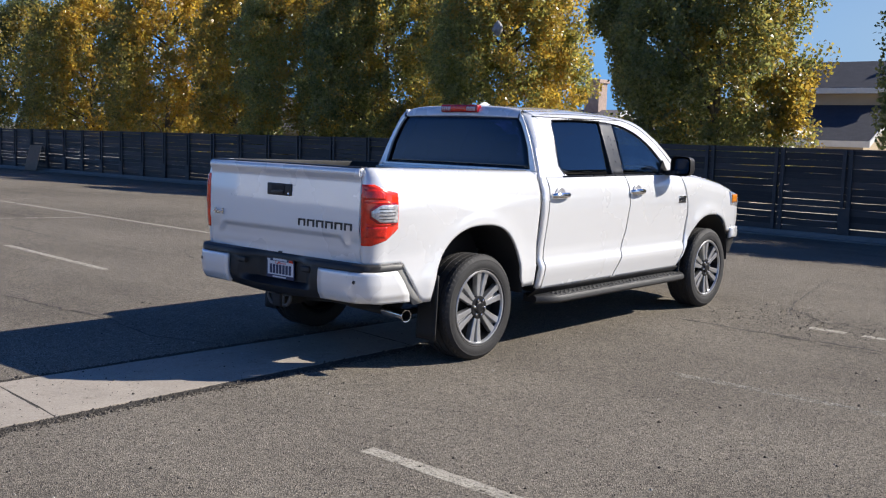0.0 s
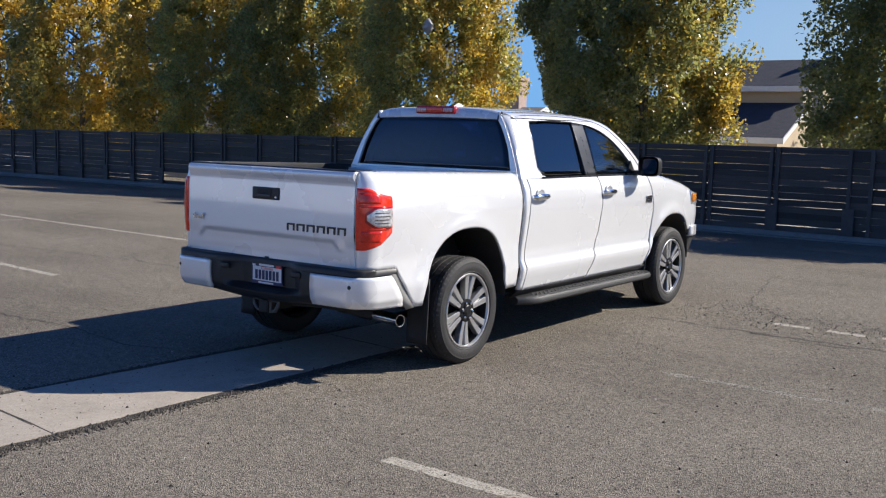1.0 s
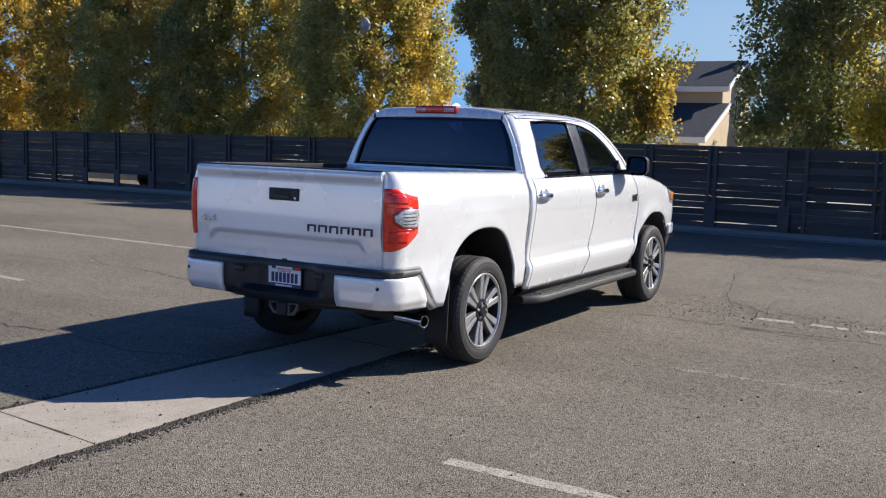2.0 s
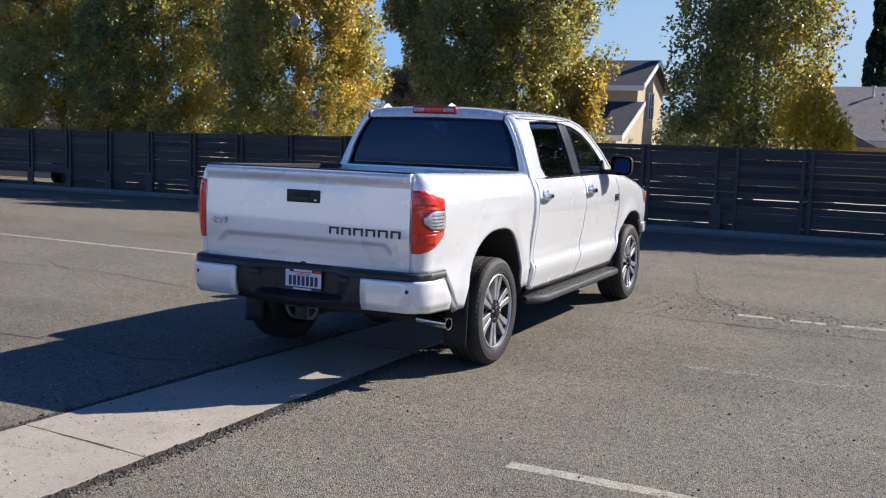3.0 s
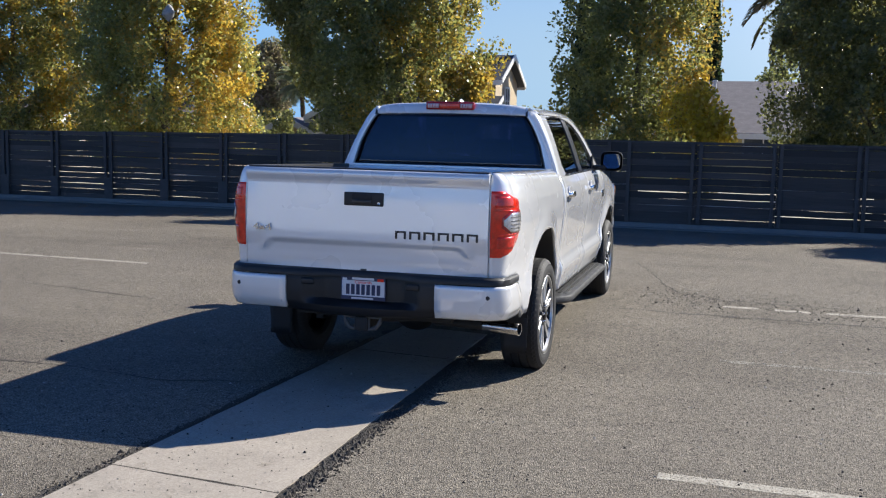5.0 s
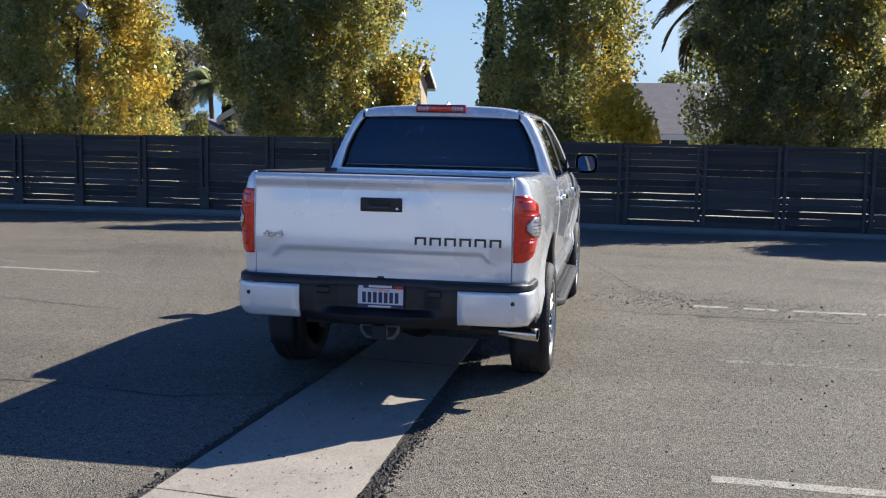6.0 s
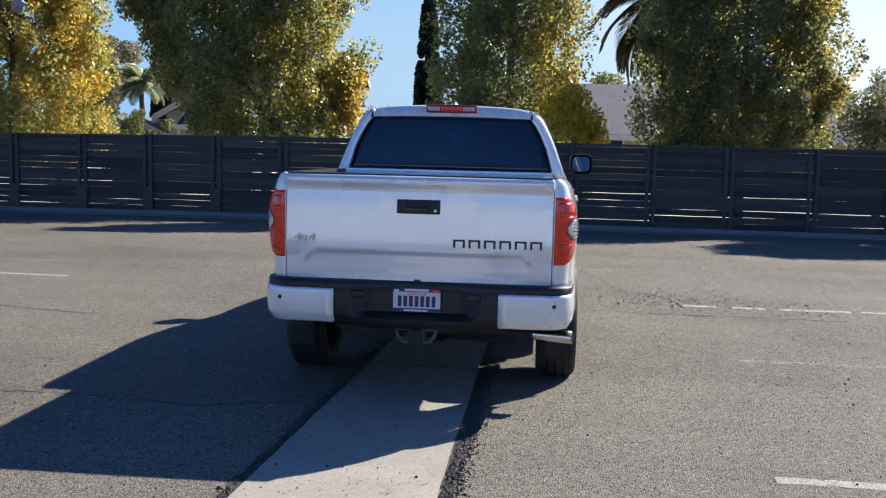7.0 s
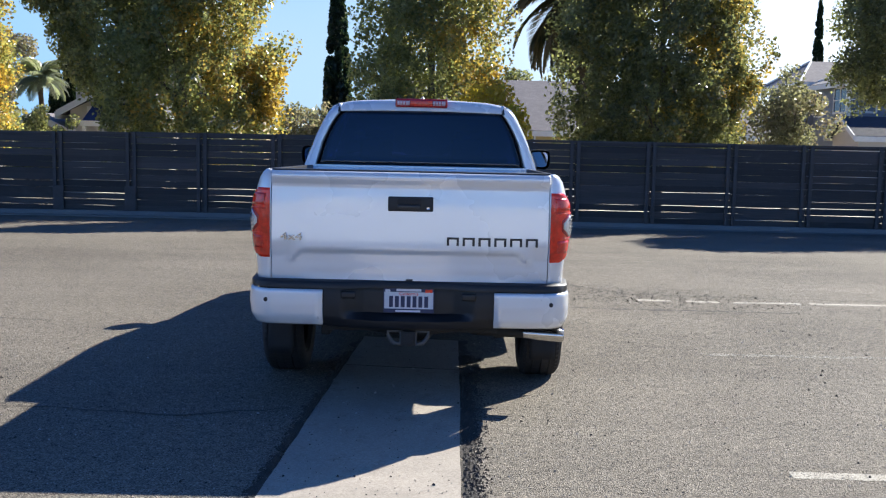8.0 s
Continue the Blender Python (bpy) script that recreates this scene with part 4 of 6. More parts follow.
# bed cover
cover = [[(x, y, 1.402 - rail_fall(y) + 0.010 * (1 - (x / 0.84) ** 4) + 0.003 * math.sin((y + 1.0) * 3.6) ** 8) for x in [-0.84 + 1.68 * j / 24 for j in range(25)]] for y in rows_between(-1.035, 0.735, 40)]
one("bed_cover", grid(cover), "vinyl", truck, "black vinyl cover stretched over the bed", 40, 0.02)
caps = block((0.825, -1.04, 1.38), (0.853, 0.735, 1.462), 0.005, 2)
both("bed_rail_cap", ([(c[0], c[1], c[2] - rail_fall(c[1])) for c in caps[0]], caps[1]), "black", truck, "black plastic rail cap")
one("bed_front_wall", block((-0.86, 0.70, 0.72), (0.86, 0.745, 1.398), 0.01), "paint", truck)
# black strip added to put shade into the gap between bed and cab
both("bed_gap_seal", block((0.80, 0.749, 0.52), (0.90, 0.79, 1.36), 0.004), "black", truck)
both("gate_jamb", block((0.822, -1.082, 0.82), (0.85, -1.0, 1.43), 0.004), "paint", truck)

# ---- cab ----
CAB = [(0.40, 0.935), (0.47, 0.95), (0.53, 0.966), (0.58, 0.98), (0.635, 0.989), (0.655, 0.983), (0.70, 0.957), (0.78, 0.956), (0.95, 0.977), (1.10, 0.994), (1.20, 0.992),
       (1.27, 0.982), (1.32, 0.964), (1.35, 0.946), (1.372, 0.932), (1.42, 0.916), (1.5, 0.889), (1.61, 0.848), (1.7, 0.81), (1.78, 0.772), (1.83, 0.745), (1.86, 0.724), (1.885, 0.697),
       (1.905, 0.662), (1.92, 0.62)]


def cab_x(z):
    return lerp(z, CAB)


def rake(z):
    """How far the window frames lean forward at height z."""
    return lerp(z, [(1.372, 0.0), (1.6, 0.02), (1.75, 0.045), (1.85, 0.075), (1.92, 0.06)])


def flank(y, z, out=0.0):
    return (cab_x(z) + out, y, z)


def back_y(z):
    return lerp(z, [(0.40, 0.80), (1.30, 0.80), (1.45, 0.835), (1.70, 0.872), (1.85, 0.896), (1.90, 0.912), (1.93, 0.94), (1.945, 0.985)])


SEAM_REAR = [(0.45, 0.862), (1.10, 0.878), (1.375, 0.90)]
SEAM_MID = [(0.45, 1.95), (0.66, 2.06), (0.86, 2.13), (1.12, 2.145), (1.375, 2.115)]
SEAM_FRONT = [(0.45, 3.12), (0.52, 3.175), (0.74, 3.25), (1.0, 3.26), (1.20, 3.19), (1.375, 3.13)]
door_zs = rows_between(0.455, 1.30, 34) + [1.32, 1.335, 1.35, 1.36, 1.368]
gap = 0.008
doors = []
for ya, yb, hy in ((SEAM_REAR, SEAM_MID, 0.905), (SEAM_MID, SEAM_FRONT, 2.13)):
    rows = []
    for z in door_zs:
        a, b = lerp(z, ya) + gap, lerp(z, yb) - gap
        row = [flank(a + (b - a) * k / 30, z) for k in range(31)]
        row = [(row[0][0] - 0.012, row[0][1] - 0.001, z), (row[0][0] - 0.002, row[0][1], z), *row[1:-1], (row[-1][0] - 0.002, row[-1][1], z), (row[-1][0] - 0.012, row[-1][1] + 0.001, z)]
        rows.append(row)
    pair = both("door", grid(rows), "paint", truck, "white crew-cab door with a chrome handle", 45, 0.03)
    doors.append(pair)
    for ob, s in zip(pair, (1, -1)):
        pull = [[(0.996 + 0.034 * math.sin(math.pi * k / 14) ** 0.4 + 0.011 * math.cos(a), hy + 0.25 * k / 14, 1.222 + (0.014 + 0.010 * math.sin(math.pi * k / 14) ** 0.5) * math.sin(a)) for a in [math.pi * j / 6 for j in range(12)]] for k in range(15)]
        bar = grid(pull, True)
        bar = (bar[0], bar[1] + [tuple(range(12)), tuple(range(168, 180))])
        hd = part("door_handle", data("door_handle", [(c[0] * s, c[1], c[2]) for c in bar[0]], bar[1], "chrome", 40), ob, "chrome pull handle")
        # cup behind the pull; its grey is shade put into the colour
        cup = moved(lathe([(-0.012, 0.064), (0.001, 0.062), (0.004, 0.057), (0.001, 0.05), (-0.003, 0.03), (-0.004, 0.001)], 28), Matrix.Translation((0.993, hy + 0.125, 1.236)) @ Matrix.Diagonal((1, 1.1, 0.8, 1)))
        part("handle_cup", data("handle_cup", [(c[0] * s, c[1], c[2]) for c in cup[0]], cup[1], "cup_shaded", 40), hd, "white finger recess greyed for its shade")
# black sheet behind both doors puts shade into their seams
both("door_jamb", grid([[(cab_x(z) - 0.045, y, z) for y in (0.81, 1.5, 2.2, 2.9, 3.3)] for z in rows_between(0.46, 1.36, 12)]), "black", truck, "", 50, 0.01)
both("rocker", grid([[(lerp(z, [(0.38, 0.86), (0.42, 0.92), (0.452, 0.945)]), y, z) for y in (0.80, 1.4, 2.0, 2.6, 3.2)] for z in (0.38, 0.40, 0.42, 0.44, 0.452)]), "black", truck, "black sill strip under the doors", 50, 0.02)

# rear pillars, lower and upper
rows = []
for z in rows_between(0.46, 1.3695, 26) + [1.3705, 1.385] + rows_between(1.40, 1.885, 16):
    a = back_y(z) + 0.012
    b = lerp(z, SEAM_REAR) - gap if z < 1.37 else lerp(z, [(1.3705, 1.24), (1.385, 1.195), (1.40, 1.165), (1.42, 1.13), (1.46, 1.10), (1.80, 1.128), (1.84, 1.14), (1.90, 1.16)]) + rake(z)
    edge = cab_x(z)
    turn = lerp(z, [(1.4, 0.0), (1.6, 0.006), (1.83, 0.016), (1.9, 0.02)])
    rows.append([(edge - 0.03 - turn, a - 0.012, z), (edge - 0.008 - turn, a - 0.004, z), *[(edge, a + (b - a) * k / 6, z) for k in range(1, 6)], (edge - 0.001, b, z), (edge - 0.014, b + 0.002, z)])
both("rear_pillar", grid(rows), "paint", truck, "", 50, 0.015)

# door frame band over the windows and down the windscreen pillar
LOW = [(0.95, 1.84), (1.14, 1.84), (1.5, 1.85), (1.9, 1.845), (2.1, 1.83), (2.27, 1.806), (2.45, 1.755), (2.60, 1.682), (2.72, 1.602), (2.83, 1.505), (2.90, 1.425), (2.95, 1.366)]
HIGH = [(0.935, 1.905), (1.1, 1.915), (1.5, 1.92), (1.9, 1.916), (2.12, 1.905), (2.32, 1.885), (2.52, 1.835), (2.69, 1.757), (2.83, 1.672), (2.97, 1.567), (3.07, 1.472), (3.17, 1.375)]


LOW = [(y + rake(z), z) for y, z in LOW]
HIGH = [(0.935, 1.905)] + [(y + rake(z) * min(1.0, (y - 0.935) / 0.5), z) for y, z in HIGH[1:]]


def smooth_line(points, n):
    """Points n to a span along a smooth line through the given ones."""
    out, p = [], [Vector(q) for q in points]
    for k in range(len(p) - 1):
        a, b, c, d = p[max(k - 1, 0)], p[k], p[k + 1], p[min(k + 2, len(p) - 1)]
        for j in range(n):
            t = j / n
            out.append(0.5 * (2 * b + (c - a) * t + (2 * a - 5 * b + 4 * c - d) * t * t + (3 * b - a - 3 * c + d) * t ** 3))
    return out + [p[-1]]


low, high = smooth_line(LOW, 4), smooth_line(HIGH, 4)
rows = []
for a, b in zip(low, high):
    row = []
    for k in range(7):
        q = a + (b - a) * k / 6
        row.append((cab_x(q[1]) + 0.006 * math.sin(math.pi * k / 6), q[0], q[1]))
    rows.append([(row[0][0] - 0.02, row[0][1], row[0][2] - 0.001), *row])
both("roof_rail", grid(rows), "paint", truck, "", 55, 0.015)
both("rain_gutter", tube([(cab_x(1.872) + 0.006, 0.98, 1.868)] + [(cab_x(a[1] + 0.62 * (b[1] - a[1])) + 0.0075, a[0] + 0.62 * (b[0] - a[0]), a[1] + 0.62 * (b[1] - a[1])) for a, b in zip(low[4:], high[4:])], 0.003, 6), "satin", truck, "", 60)

# side windows, black centre pillar and belt strip
def side_glass(y0, y1, top):
    rows = []
    for k in range(13):
        y = y0 + (y1 - y0) * k / 12
        hi_z = top(y)
        lo_z = 1.376 if y > 1.2 else 1.376 + 0.08 * max(0, (1.2 - y) / 0.1) ** 1.6
        lo_z = min(lo_z, hi_z - 0.005)
        rows.append([(cab_x(lo_z + (hi_z - lo_z) * j / 10) - 0.013, y + 0.9 * rake(lo_z + (hi_z - lo_z) * j / 10) * (1 - k / 12 * (y1 > 2.5)), lo_z + (hi_z - lo_z) * j / 10) for j in range(11)])
    return grid(rows)


LOW_LINE = [(p[0], p[1]) for p in low]
for pair, y0, y1, mat, text in ((doors[0], 1.10, 1.91, "tint", "dark privacy glass"), (doors[1], 2.09, 2.94, "pane", "lightly tinted door glass")):
    g = side_glass(y0, y1, lambda y: lerp(y + 0.04, LOW_LINE) + 0.012)
    for ob, s in zip(pair, (1, -1)):
        solid(part("door_window", data("door_window", [(c[0] * s, c[1], c[2]) for c in g[0]], g[1], mat, 40), ob, text), 0.005)
both("centre_pillar", grid([[(cab_x(z) - 0.006, lerp(z, [(1.366, a), (1.85, b)]) + rake(z), z) for a, b in ((1.925, 1.885), (1.93, 1.89), (2.01, 1.975), (2.02, 1.985), (2.11, 2.085), (2.115, 2.09))] for z in rows_between(1.366, 1.85, 12)]), "satin", truck, "satin black pillar between the doors", 50, 0.02)
both("window_surround", joined(tube([(cab_x(z) - 0.004, y + rake(z), z) for y, z in ((1.17, 1.385), (1.104, 1.46), (1.108, 1.58), (1.118, 1.7), (1.13, 1.80), (1.15, 1.838), (1.5, 1.849), (1.89, 1.845))], 0.007, 6)), "satin", truck, "", 60)
both("belt_strip", grid([[(cab_x(1.368) + dx, y, z) for y in (1.14, 1.6, 2.1, 2.6, 3.0)] for dx, z in ((-0.004, 1.362), (0.005, 1.364), (0.006, 1.374), (-0.004, 1.379))]), "satin", truck, "", 30, 0.004)

# roof
roof_rows = []
for y in [0.935, 0.955, 0.985, 1.03, 1.1, 1.2, 1.4, 1.6, 1.8, 2.0, 2.15, 2.28, 2.38]:
    zr = lerp(y, [(p[0], p[1]) for p in high])
    zc = lerp(y, [(0.935, 1.93), (0.955, 1.942), (0.985, 1.95), (1.1, 1.957), (1.6, 1.962), (2.0, 1.955), (2.2, 1.936), (2.38, 1.905)])
    xr = cab_x(zr)
    roof_rows.append([(xr * u, y + 0.06 * (1 - u * u) * max(0.0, (y - 2.0) / 0.38), zr + (zc - zr) * (1 - abs(u) ** 2.4) - (0.006 if 0.83 < abs(u) < 0.87 else 0)) for u in [k / 20 - 1 for k in range(41)]])
one("roof", grid(roof_rows), "paint", truck, "white painted cab roof", 50, 0.02)

# rear wall and rear window
def window_x(z):
    return lerp(z, [(1.40, 0.832), (1.43, 0.825), (1.455, 0.819), (1.61, 0.777), (1.72, 0.727), (1.80, 0.682), (1.84, 0.65), (1.86, 0.635)])


rows = []
for z in rows_between(1.408, 1.905, 24):
    a, b = window_x(z), cab_x(z)
    turn = lerp(z, [(1.4, 0.0), (1.6, 0.006), (1.83, 0.016), (1.9, 0.02)])
    b = max(b, a + 0.045 + turn)
    rows.append([(a, back_y(z) + 0.012, z), (a + 0.006, back_y(z) + 0.001, z), *[(a + 0.006 + (b - 0.03 - turn - a - 0.006) * k / 4, back_y(z), z) for k in range(1, 5)]])
both("back_pillar", grid(rows), "paint", truck, "", 50, 0.015)
head = [[(x, back_y(z) - 0.012 * (1 - (x / 0.66) ** 2), z + 0.012 * (1 - (x / 0.66) ** 2) - 0.028 * max(0.0, (z - 1.88) / 0.052) * (x / 0.66) ** 6) for x in [0.655 * (k / 16 - 1) for k in range(33)]] for z in [1.846, 1.86, 1.88, 1.90, 1.915, 1.925, 1.932]]
one("roof_header", grid(head), "paint", truck, "", 60, 0.02)
both("roof_seam", tube([(0.645, back_y(z) - 0.006 + dy, z) for z, dy in ((1.84, 0), (1.87, 0), (1.893, 0.004), (1.9, 0.03))], 0.0125, 6), "black", truck, "", 60)
one("back_wall", block((-0.90, 0.795, 0.5), (0.90, 0.835, 1.41), 0.015), "paint", truck)
one("window_ledge", block((-0.835, 0.81, 1.398), (0.835, 0.848, 1.43), 0.006), "paint", truck)
rw = grid([[(window_x(z) * u * 0.985, back_y(z) + 0.014 - 0.02 * (1 - u * u), z) for u in [k / 12 - 1 for k in range(25)]] for z in rows_between(1.426, 1.858, 12)])
back_window = one("rear_window", rw, "tint_rear", truck, "dark tinted rear window", 60, 0.005)
edge = [(window_x(z) * 0.98 * s, back_y(z) + 0.008, z) for s, zs in ((1, rows_between(1.434, 1.85, 10)), (-1, rows_between(1.85, 1.434, 10))) for z in zs]
part("window_seal", data("window_seal", *tube(edge + [edge[0]], 0.006, 6), "black", 60), back_window)

# third brake lamp and roof fin
stop = one("high_brake_lamp", block((-0.205, 0.868, 1.886), (0.205, 0.93, 1.952), 0.014, 3), "dark_red", truck, "red high brake lamp with ribbed lenses", 40)
part("brake_lens", data("brake_lens", *block((-0.085, 0.864, 1.898), (0.085, 0.872, 1.938), 0.004), "red", 40), stop, "red ribbed lens")
for s in (1, -1):
    part("cargo_lens", data("cargo_lens", *block((0.14 * s - 0.048, 0.863, 1.9), (0.14 * s + 0.048, 0.872, 1.936), 0.004), "rosy", 40), stop, "pinkish clear cargo lens")
    for k in range(3):
        part("lens_line", data("lens_line", *block((0.14 * s - 0.03 + 0.022 * k, 0.8615, 1.903), (0.14 * s - 0.026 + 0.022 * k, 0.866, 1.933)), "dark_red"), stop)
one("roof_fin", grid([[(w * (1 - k / 6) ** 0.6 * sx, 1.30 - 0.17 * (1 - j / 8) * (1 - 0.45 * k / 6) + 0.01, 1.953 + 0.036 * (k / 6) * (1 - (j / 8) ** 2 * 0.7)) for sx in (1, -1) for j in range(9) for w in (0.028 * math.sin(math.pi * (0.08 + 0.84 * j / 8)),)] for k in range(7)], True), "paint", truck, "", 60)

# windscreen
ws = []
for k in range(9):
    t = k / 8
    row = []
    for j in range(21):
        u = j / 10 - 1
        i = 24 + (len(high) - 1 - 24) * t
        a, b = high[int(i)], high[min(int(i) + 1, len(high) - 1)]
        q = a + (b - a) * (i - int(i))
        row.append((cab_x(q[1]) * u * 0.985, q[0] + (0.08 + 0.07 * t) * (1 - u * u), q[1] + 0.02 * (1 - u * u) * (1 - t)))
    ws.append(row)
one("windscreen", grid(ws), "pane", truck, "curved windscreen glass", 60, 0.006)

# front wings, bonnet, lamps, grille and bumper
def wing_x(y):
    return lerp(y, [(3.1, 0.985), (3.85, 0.987), (4.05, 0.986), (4.2, 0.984), (4.32, 0.975), (4.42, 0.955), (4.5, 0.915), (4.57, 0.84), (4.63, 0.70), (4.66, 0.5), (4.68, 0)])


def wing_top(y):
    return lerp(y, [(3.12, 1.37), (3.3, 1.362), (3.5, 1.345), (3.8, 1.305), (4.05, 1.26), (4.25, 1.21), (4.42, 1.15), (4.55, 1.08)])


rows = []
for t in rows_between(0, 1, 60):
    def at(z):
        start = lerp(z, SEAM_FRONT) + gap
        return start + (4.46 - start) * t
    low_z = max(0.47 if at(0.7) < 3.7 else 0.76, arch(at(0.7), FRONT_ARCH))
    top = wing_top(at(1.3))
    row = []
    for k in range(22):
        z = low_z + (top - low_z) * (k / 21)
        yy = at(z)
        r = math.hypot((yy - FRONT_ARCH[0]) / (FRONT_ARCH[1] + 0.07), (z - 0.40) / (FRONT_ARCH[2] + 0.07))
        flare = 0.02 * math.exp(-((r - 0.92) / 0.14) ** 2) * min(1, t * 8)
        drop = lerp(top - z, [(0, 0.085), (0.02, 0.05), (0.06, 0.022), (0.12, 0.006), (0.2, 0.0)]) + (1 - lerp(z, [(0.42, 0.955), (0.6, 0.99), (0.75, 0.985), (0.9, 1.0)])) * 0.9
        # flush with the door at the seam
        ease = max(0.0, 1 - 4 * t) ** 2
        row.append(((wing_x(yy) - drop) * (1 - ease) + cab_x(z) * ease + flare, yy, z))
    rows.append(row)
both("front_wing", grid(rows), "paint", truck, "white front wing with wheel arch", 50, 0.015)
hood = []
for y in rows_between(3.16, 4.60, 24):
    e = wing_x(min(y, 4.5)) - 0.085
    zt = wing_top(y) - (0.10 * max(0, (y - 4.4) / 0.2) ** 2)
    hood.append([(e * u, y + 0.07 * (1 - u * u) * max(0, min(1, (y - 3.16) / 1.2)), zt + 0.055 * (1 - abs(u) ** 3) + 0.012 * math.exp(-((abs(u) - 0.55) / 0.1) ** 2)) for u in [k / 14 - 1 for k in range(29)]])
one("bonnet", grid(hood), "paint", truck, "white bonnet with raised ribs", 50, 0.02)
one("cowl", block((-0.85, 3.08, 1.30), (0.85, 3.26, 1.372), 0.02), "black", truck)
hl = grid([[(wing_x(y) + 0.004 - 0.02 * abs(k / 4 - 1) ** 3, y, 0.985 + 0.19 * k / 8 * (1 - 0.35 * (j / 16))) for k in range(9)] for j, y in enumerate(rows_between(4.2, 4.61, 16))])
for ob, s in zip(both("headlamp", hl, "clear", truck, "clear headlamp with an amber side lens", 50, 0.04), (1, -1)):
    a = grid([[(wing_x(y) + 0.008, y, 1.055 + 0.085 * k / 4) for k in range(5)] for y in rows_between(4.22, 4.38, 6)])
    solid(part("side_lens", data("side_lens", [(c[0] * s, c[1], c[2]) for c in a[0]], a[1], "amber", 40), ob, "amber lens"), 0.01)
grille = one("grille", block((-0.62, 4.56, 0.80), (0.62, 4.67, 1.13), 0.03, 3), "chrome", truck, "chrome-framed grille")
for k in range(5):
    part("grille_bar", data("grille_bar", *block((-0.54, 4.66, 0.84 + 0.055 * k), (0.54, 4.682, 0.865 + 0.055 * k), 0.006), "satin", 40), grille)
def nose(zs):
    """Bumper skin over the heights given, wrapping round both corners."""
    fb = []
    for z in zs:
        d = lerp(z, [(0.46, -0.09), (0.6, -0.05), (0.678, -0.03), (0.68, 0.0), (0.72, 0.004), (0.79, 0.0)])
        row = []
        for k in range(37):
            u = k / 18 - 1
            a = abs(u)
            y = lerp(a, [(0, 4.70), (0.5, 4.67), (0.75, 4.58), (0.88, 4.46), (1, 4.22)])
            x = lerp(a, [(0, 0), (0.5, 0.5), (0.75, 0.83), (0.88, 0.955), (1, 0.986)])
            row.append(((x + d * a) * (1 if u > 0 else -1), y + d * (1 - a), z))
        fb.append(row)
    return grid(fb)


bumper = one("front_bumper", nose(rows_between(0.68, 0.79, 6)), "paint", truck, "white front bumper wrapping round the corners", 50, 0.03)
solid(part("bumper_valance", data("bumper_valance", *nose(rows_between(0.5, 0.677, 8)), "rail", 50), bumper, "black lower bumper edge"), 0.03)

# badges on the front doors
for ob, s in zip(doors[1], (1, -1)):
    b = block((0.988, 3.045, 1.09), (0.999, 3.185, 1.158), 0.003)
    bd = part("door_badge", data("door_badge", [(c[0] * s, c[1], c[2]) for c in b[0]], b[1], "steel", 40), ob, "dark metal badge with plain bars")
    for z in (1.105, 1.133):
        bar = block((0.997, 3.06, z), (1.002, 3.17, z + 0.012))
        part("badge_stripe", data("badge_stripe", [(c[0] * s, c[1], c[2]) for c in bar[0]], bar[1], "satin"), bd)

# running boards
board = []
for y in [0.83, 0.86, 0.92, 1.02] + rows_between(1.1, 3.1, 8) + [3.16, 3.22, 3.25]:
    out = lerp(y, [(0.83, 0.93), (0.92, 1.0), (1.02, 1.045), (3.12, 1.045), (3.2, 1.02), (3.25, 0.95)])
    board.append([(0.80, y, 0.405), (out - 0.04, y, 0.398), (out - 0.012, y, 0.392), (out, y, 0.375), (out, y, 0.348), (out - 0.02, y, 0.332), (0.80, y, 0.34)])
v, f = grid(board, True)
for ob, s in zip(both("running_board", (v, f + [tuple(range(7)), tuple(range(len(v) - 7, len(v)))]), "rail", truck, "black running board with ribbed rubber treads", 40), (1, -1)):
    for k in range(3):
        ribs = [block((0.875 + 0.045 * k, y, 0.397), (0.905 + 0.045 * k, y + 0.045, 0.4055), 0.0015, 1) for y in rows_between(1.03, 3.03, 32)]
        t = joined(*ribs)
        part("tread_strip", data("tread_strip", [(c[0] * s, c[1], c[2]) for c in t[0]], t[1], "tread"), ob, "worn grey rubber tread")
    for y in (1.2, 2.05, 2.9):
        t = block((0.5, y - 0.02, 0.36), (0.86, y + 0.02, 0.40), 0.005)
        part("board_bracket", data("board_bracket", [(c[0] * s, c[1], c[2]) for c in t[0]], t[1], "under"), ob)

# door mirrors
shell = []
for k in range(9):
    t = k / 8
    sc = lerp(t, [(0, 1.0), (0.1, 1.02), (0.6, 0.93), (0.85, 0.7), (1, 0.3)])
    cx, cz = 1.105 - 0.012 * t, 1.452
    ring = []
    for j in range(28):
        a = 2 * math.pi * j / 28
        cs, sn = math.cos(a), math.sin(a)
        ring.append((cx + 0.106 * sc * math.copysign(abs(cs) ** 0.5, cs), 2.83 + 0.19 * t, cz + 0.094 * sc * math.copysign(abs(sn) ** 0.5, sn)))
    shell.append(ring)
v, f = grid(shell, True)
mirror = joined((v, f + [tuple(range(len(v) - 28, len(v)))]), block((0.92, 2.84, 1.36), (1.05, 2.95, 1.41), 0.015, 2), prism([(2.76, 1.37), (2.95, 1.37), (2.83, 1.50)], 0.90, 0.918, "x"))
face = []
for j in range(28):
    a = 2 * math.pi * j / 28
    cs, sn = math.cos(a), math.sin(a)
    face.append((1.105 + 0.085 * math.copysign(abs(cs) ** 0.5, cs), 1.452 + 0.073 * math.copysign(abs(sn) ** 0.5, sn)))
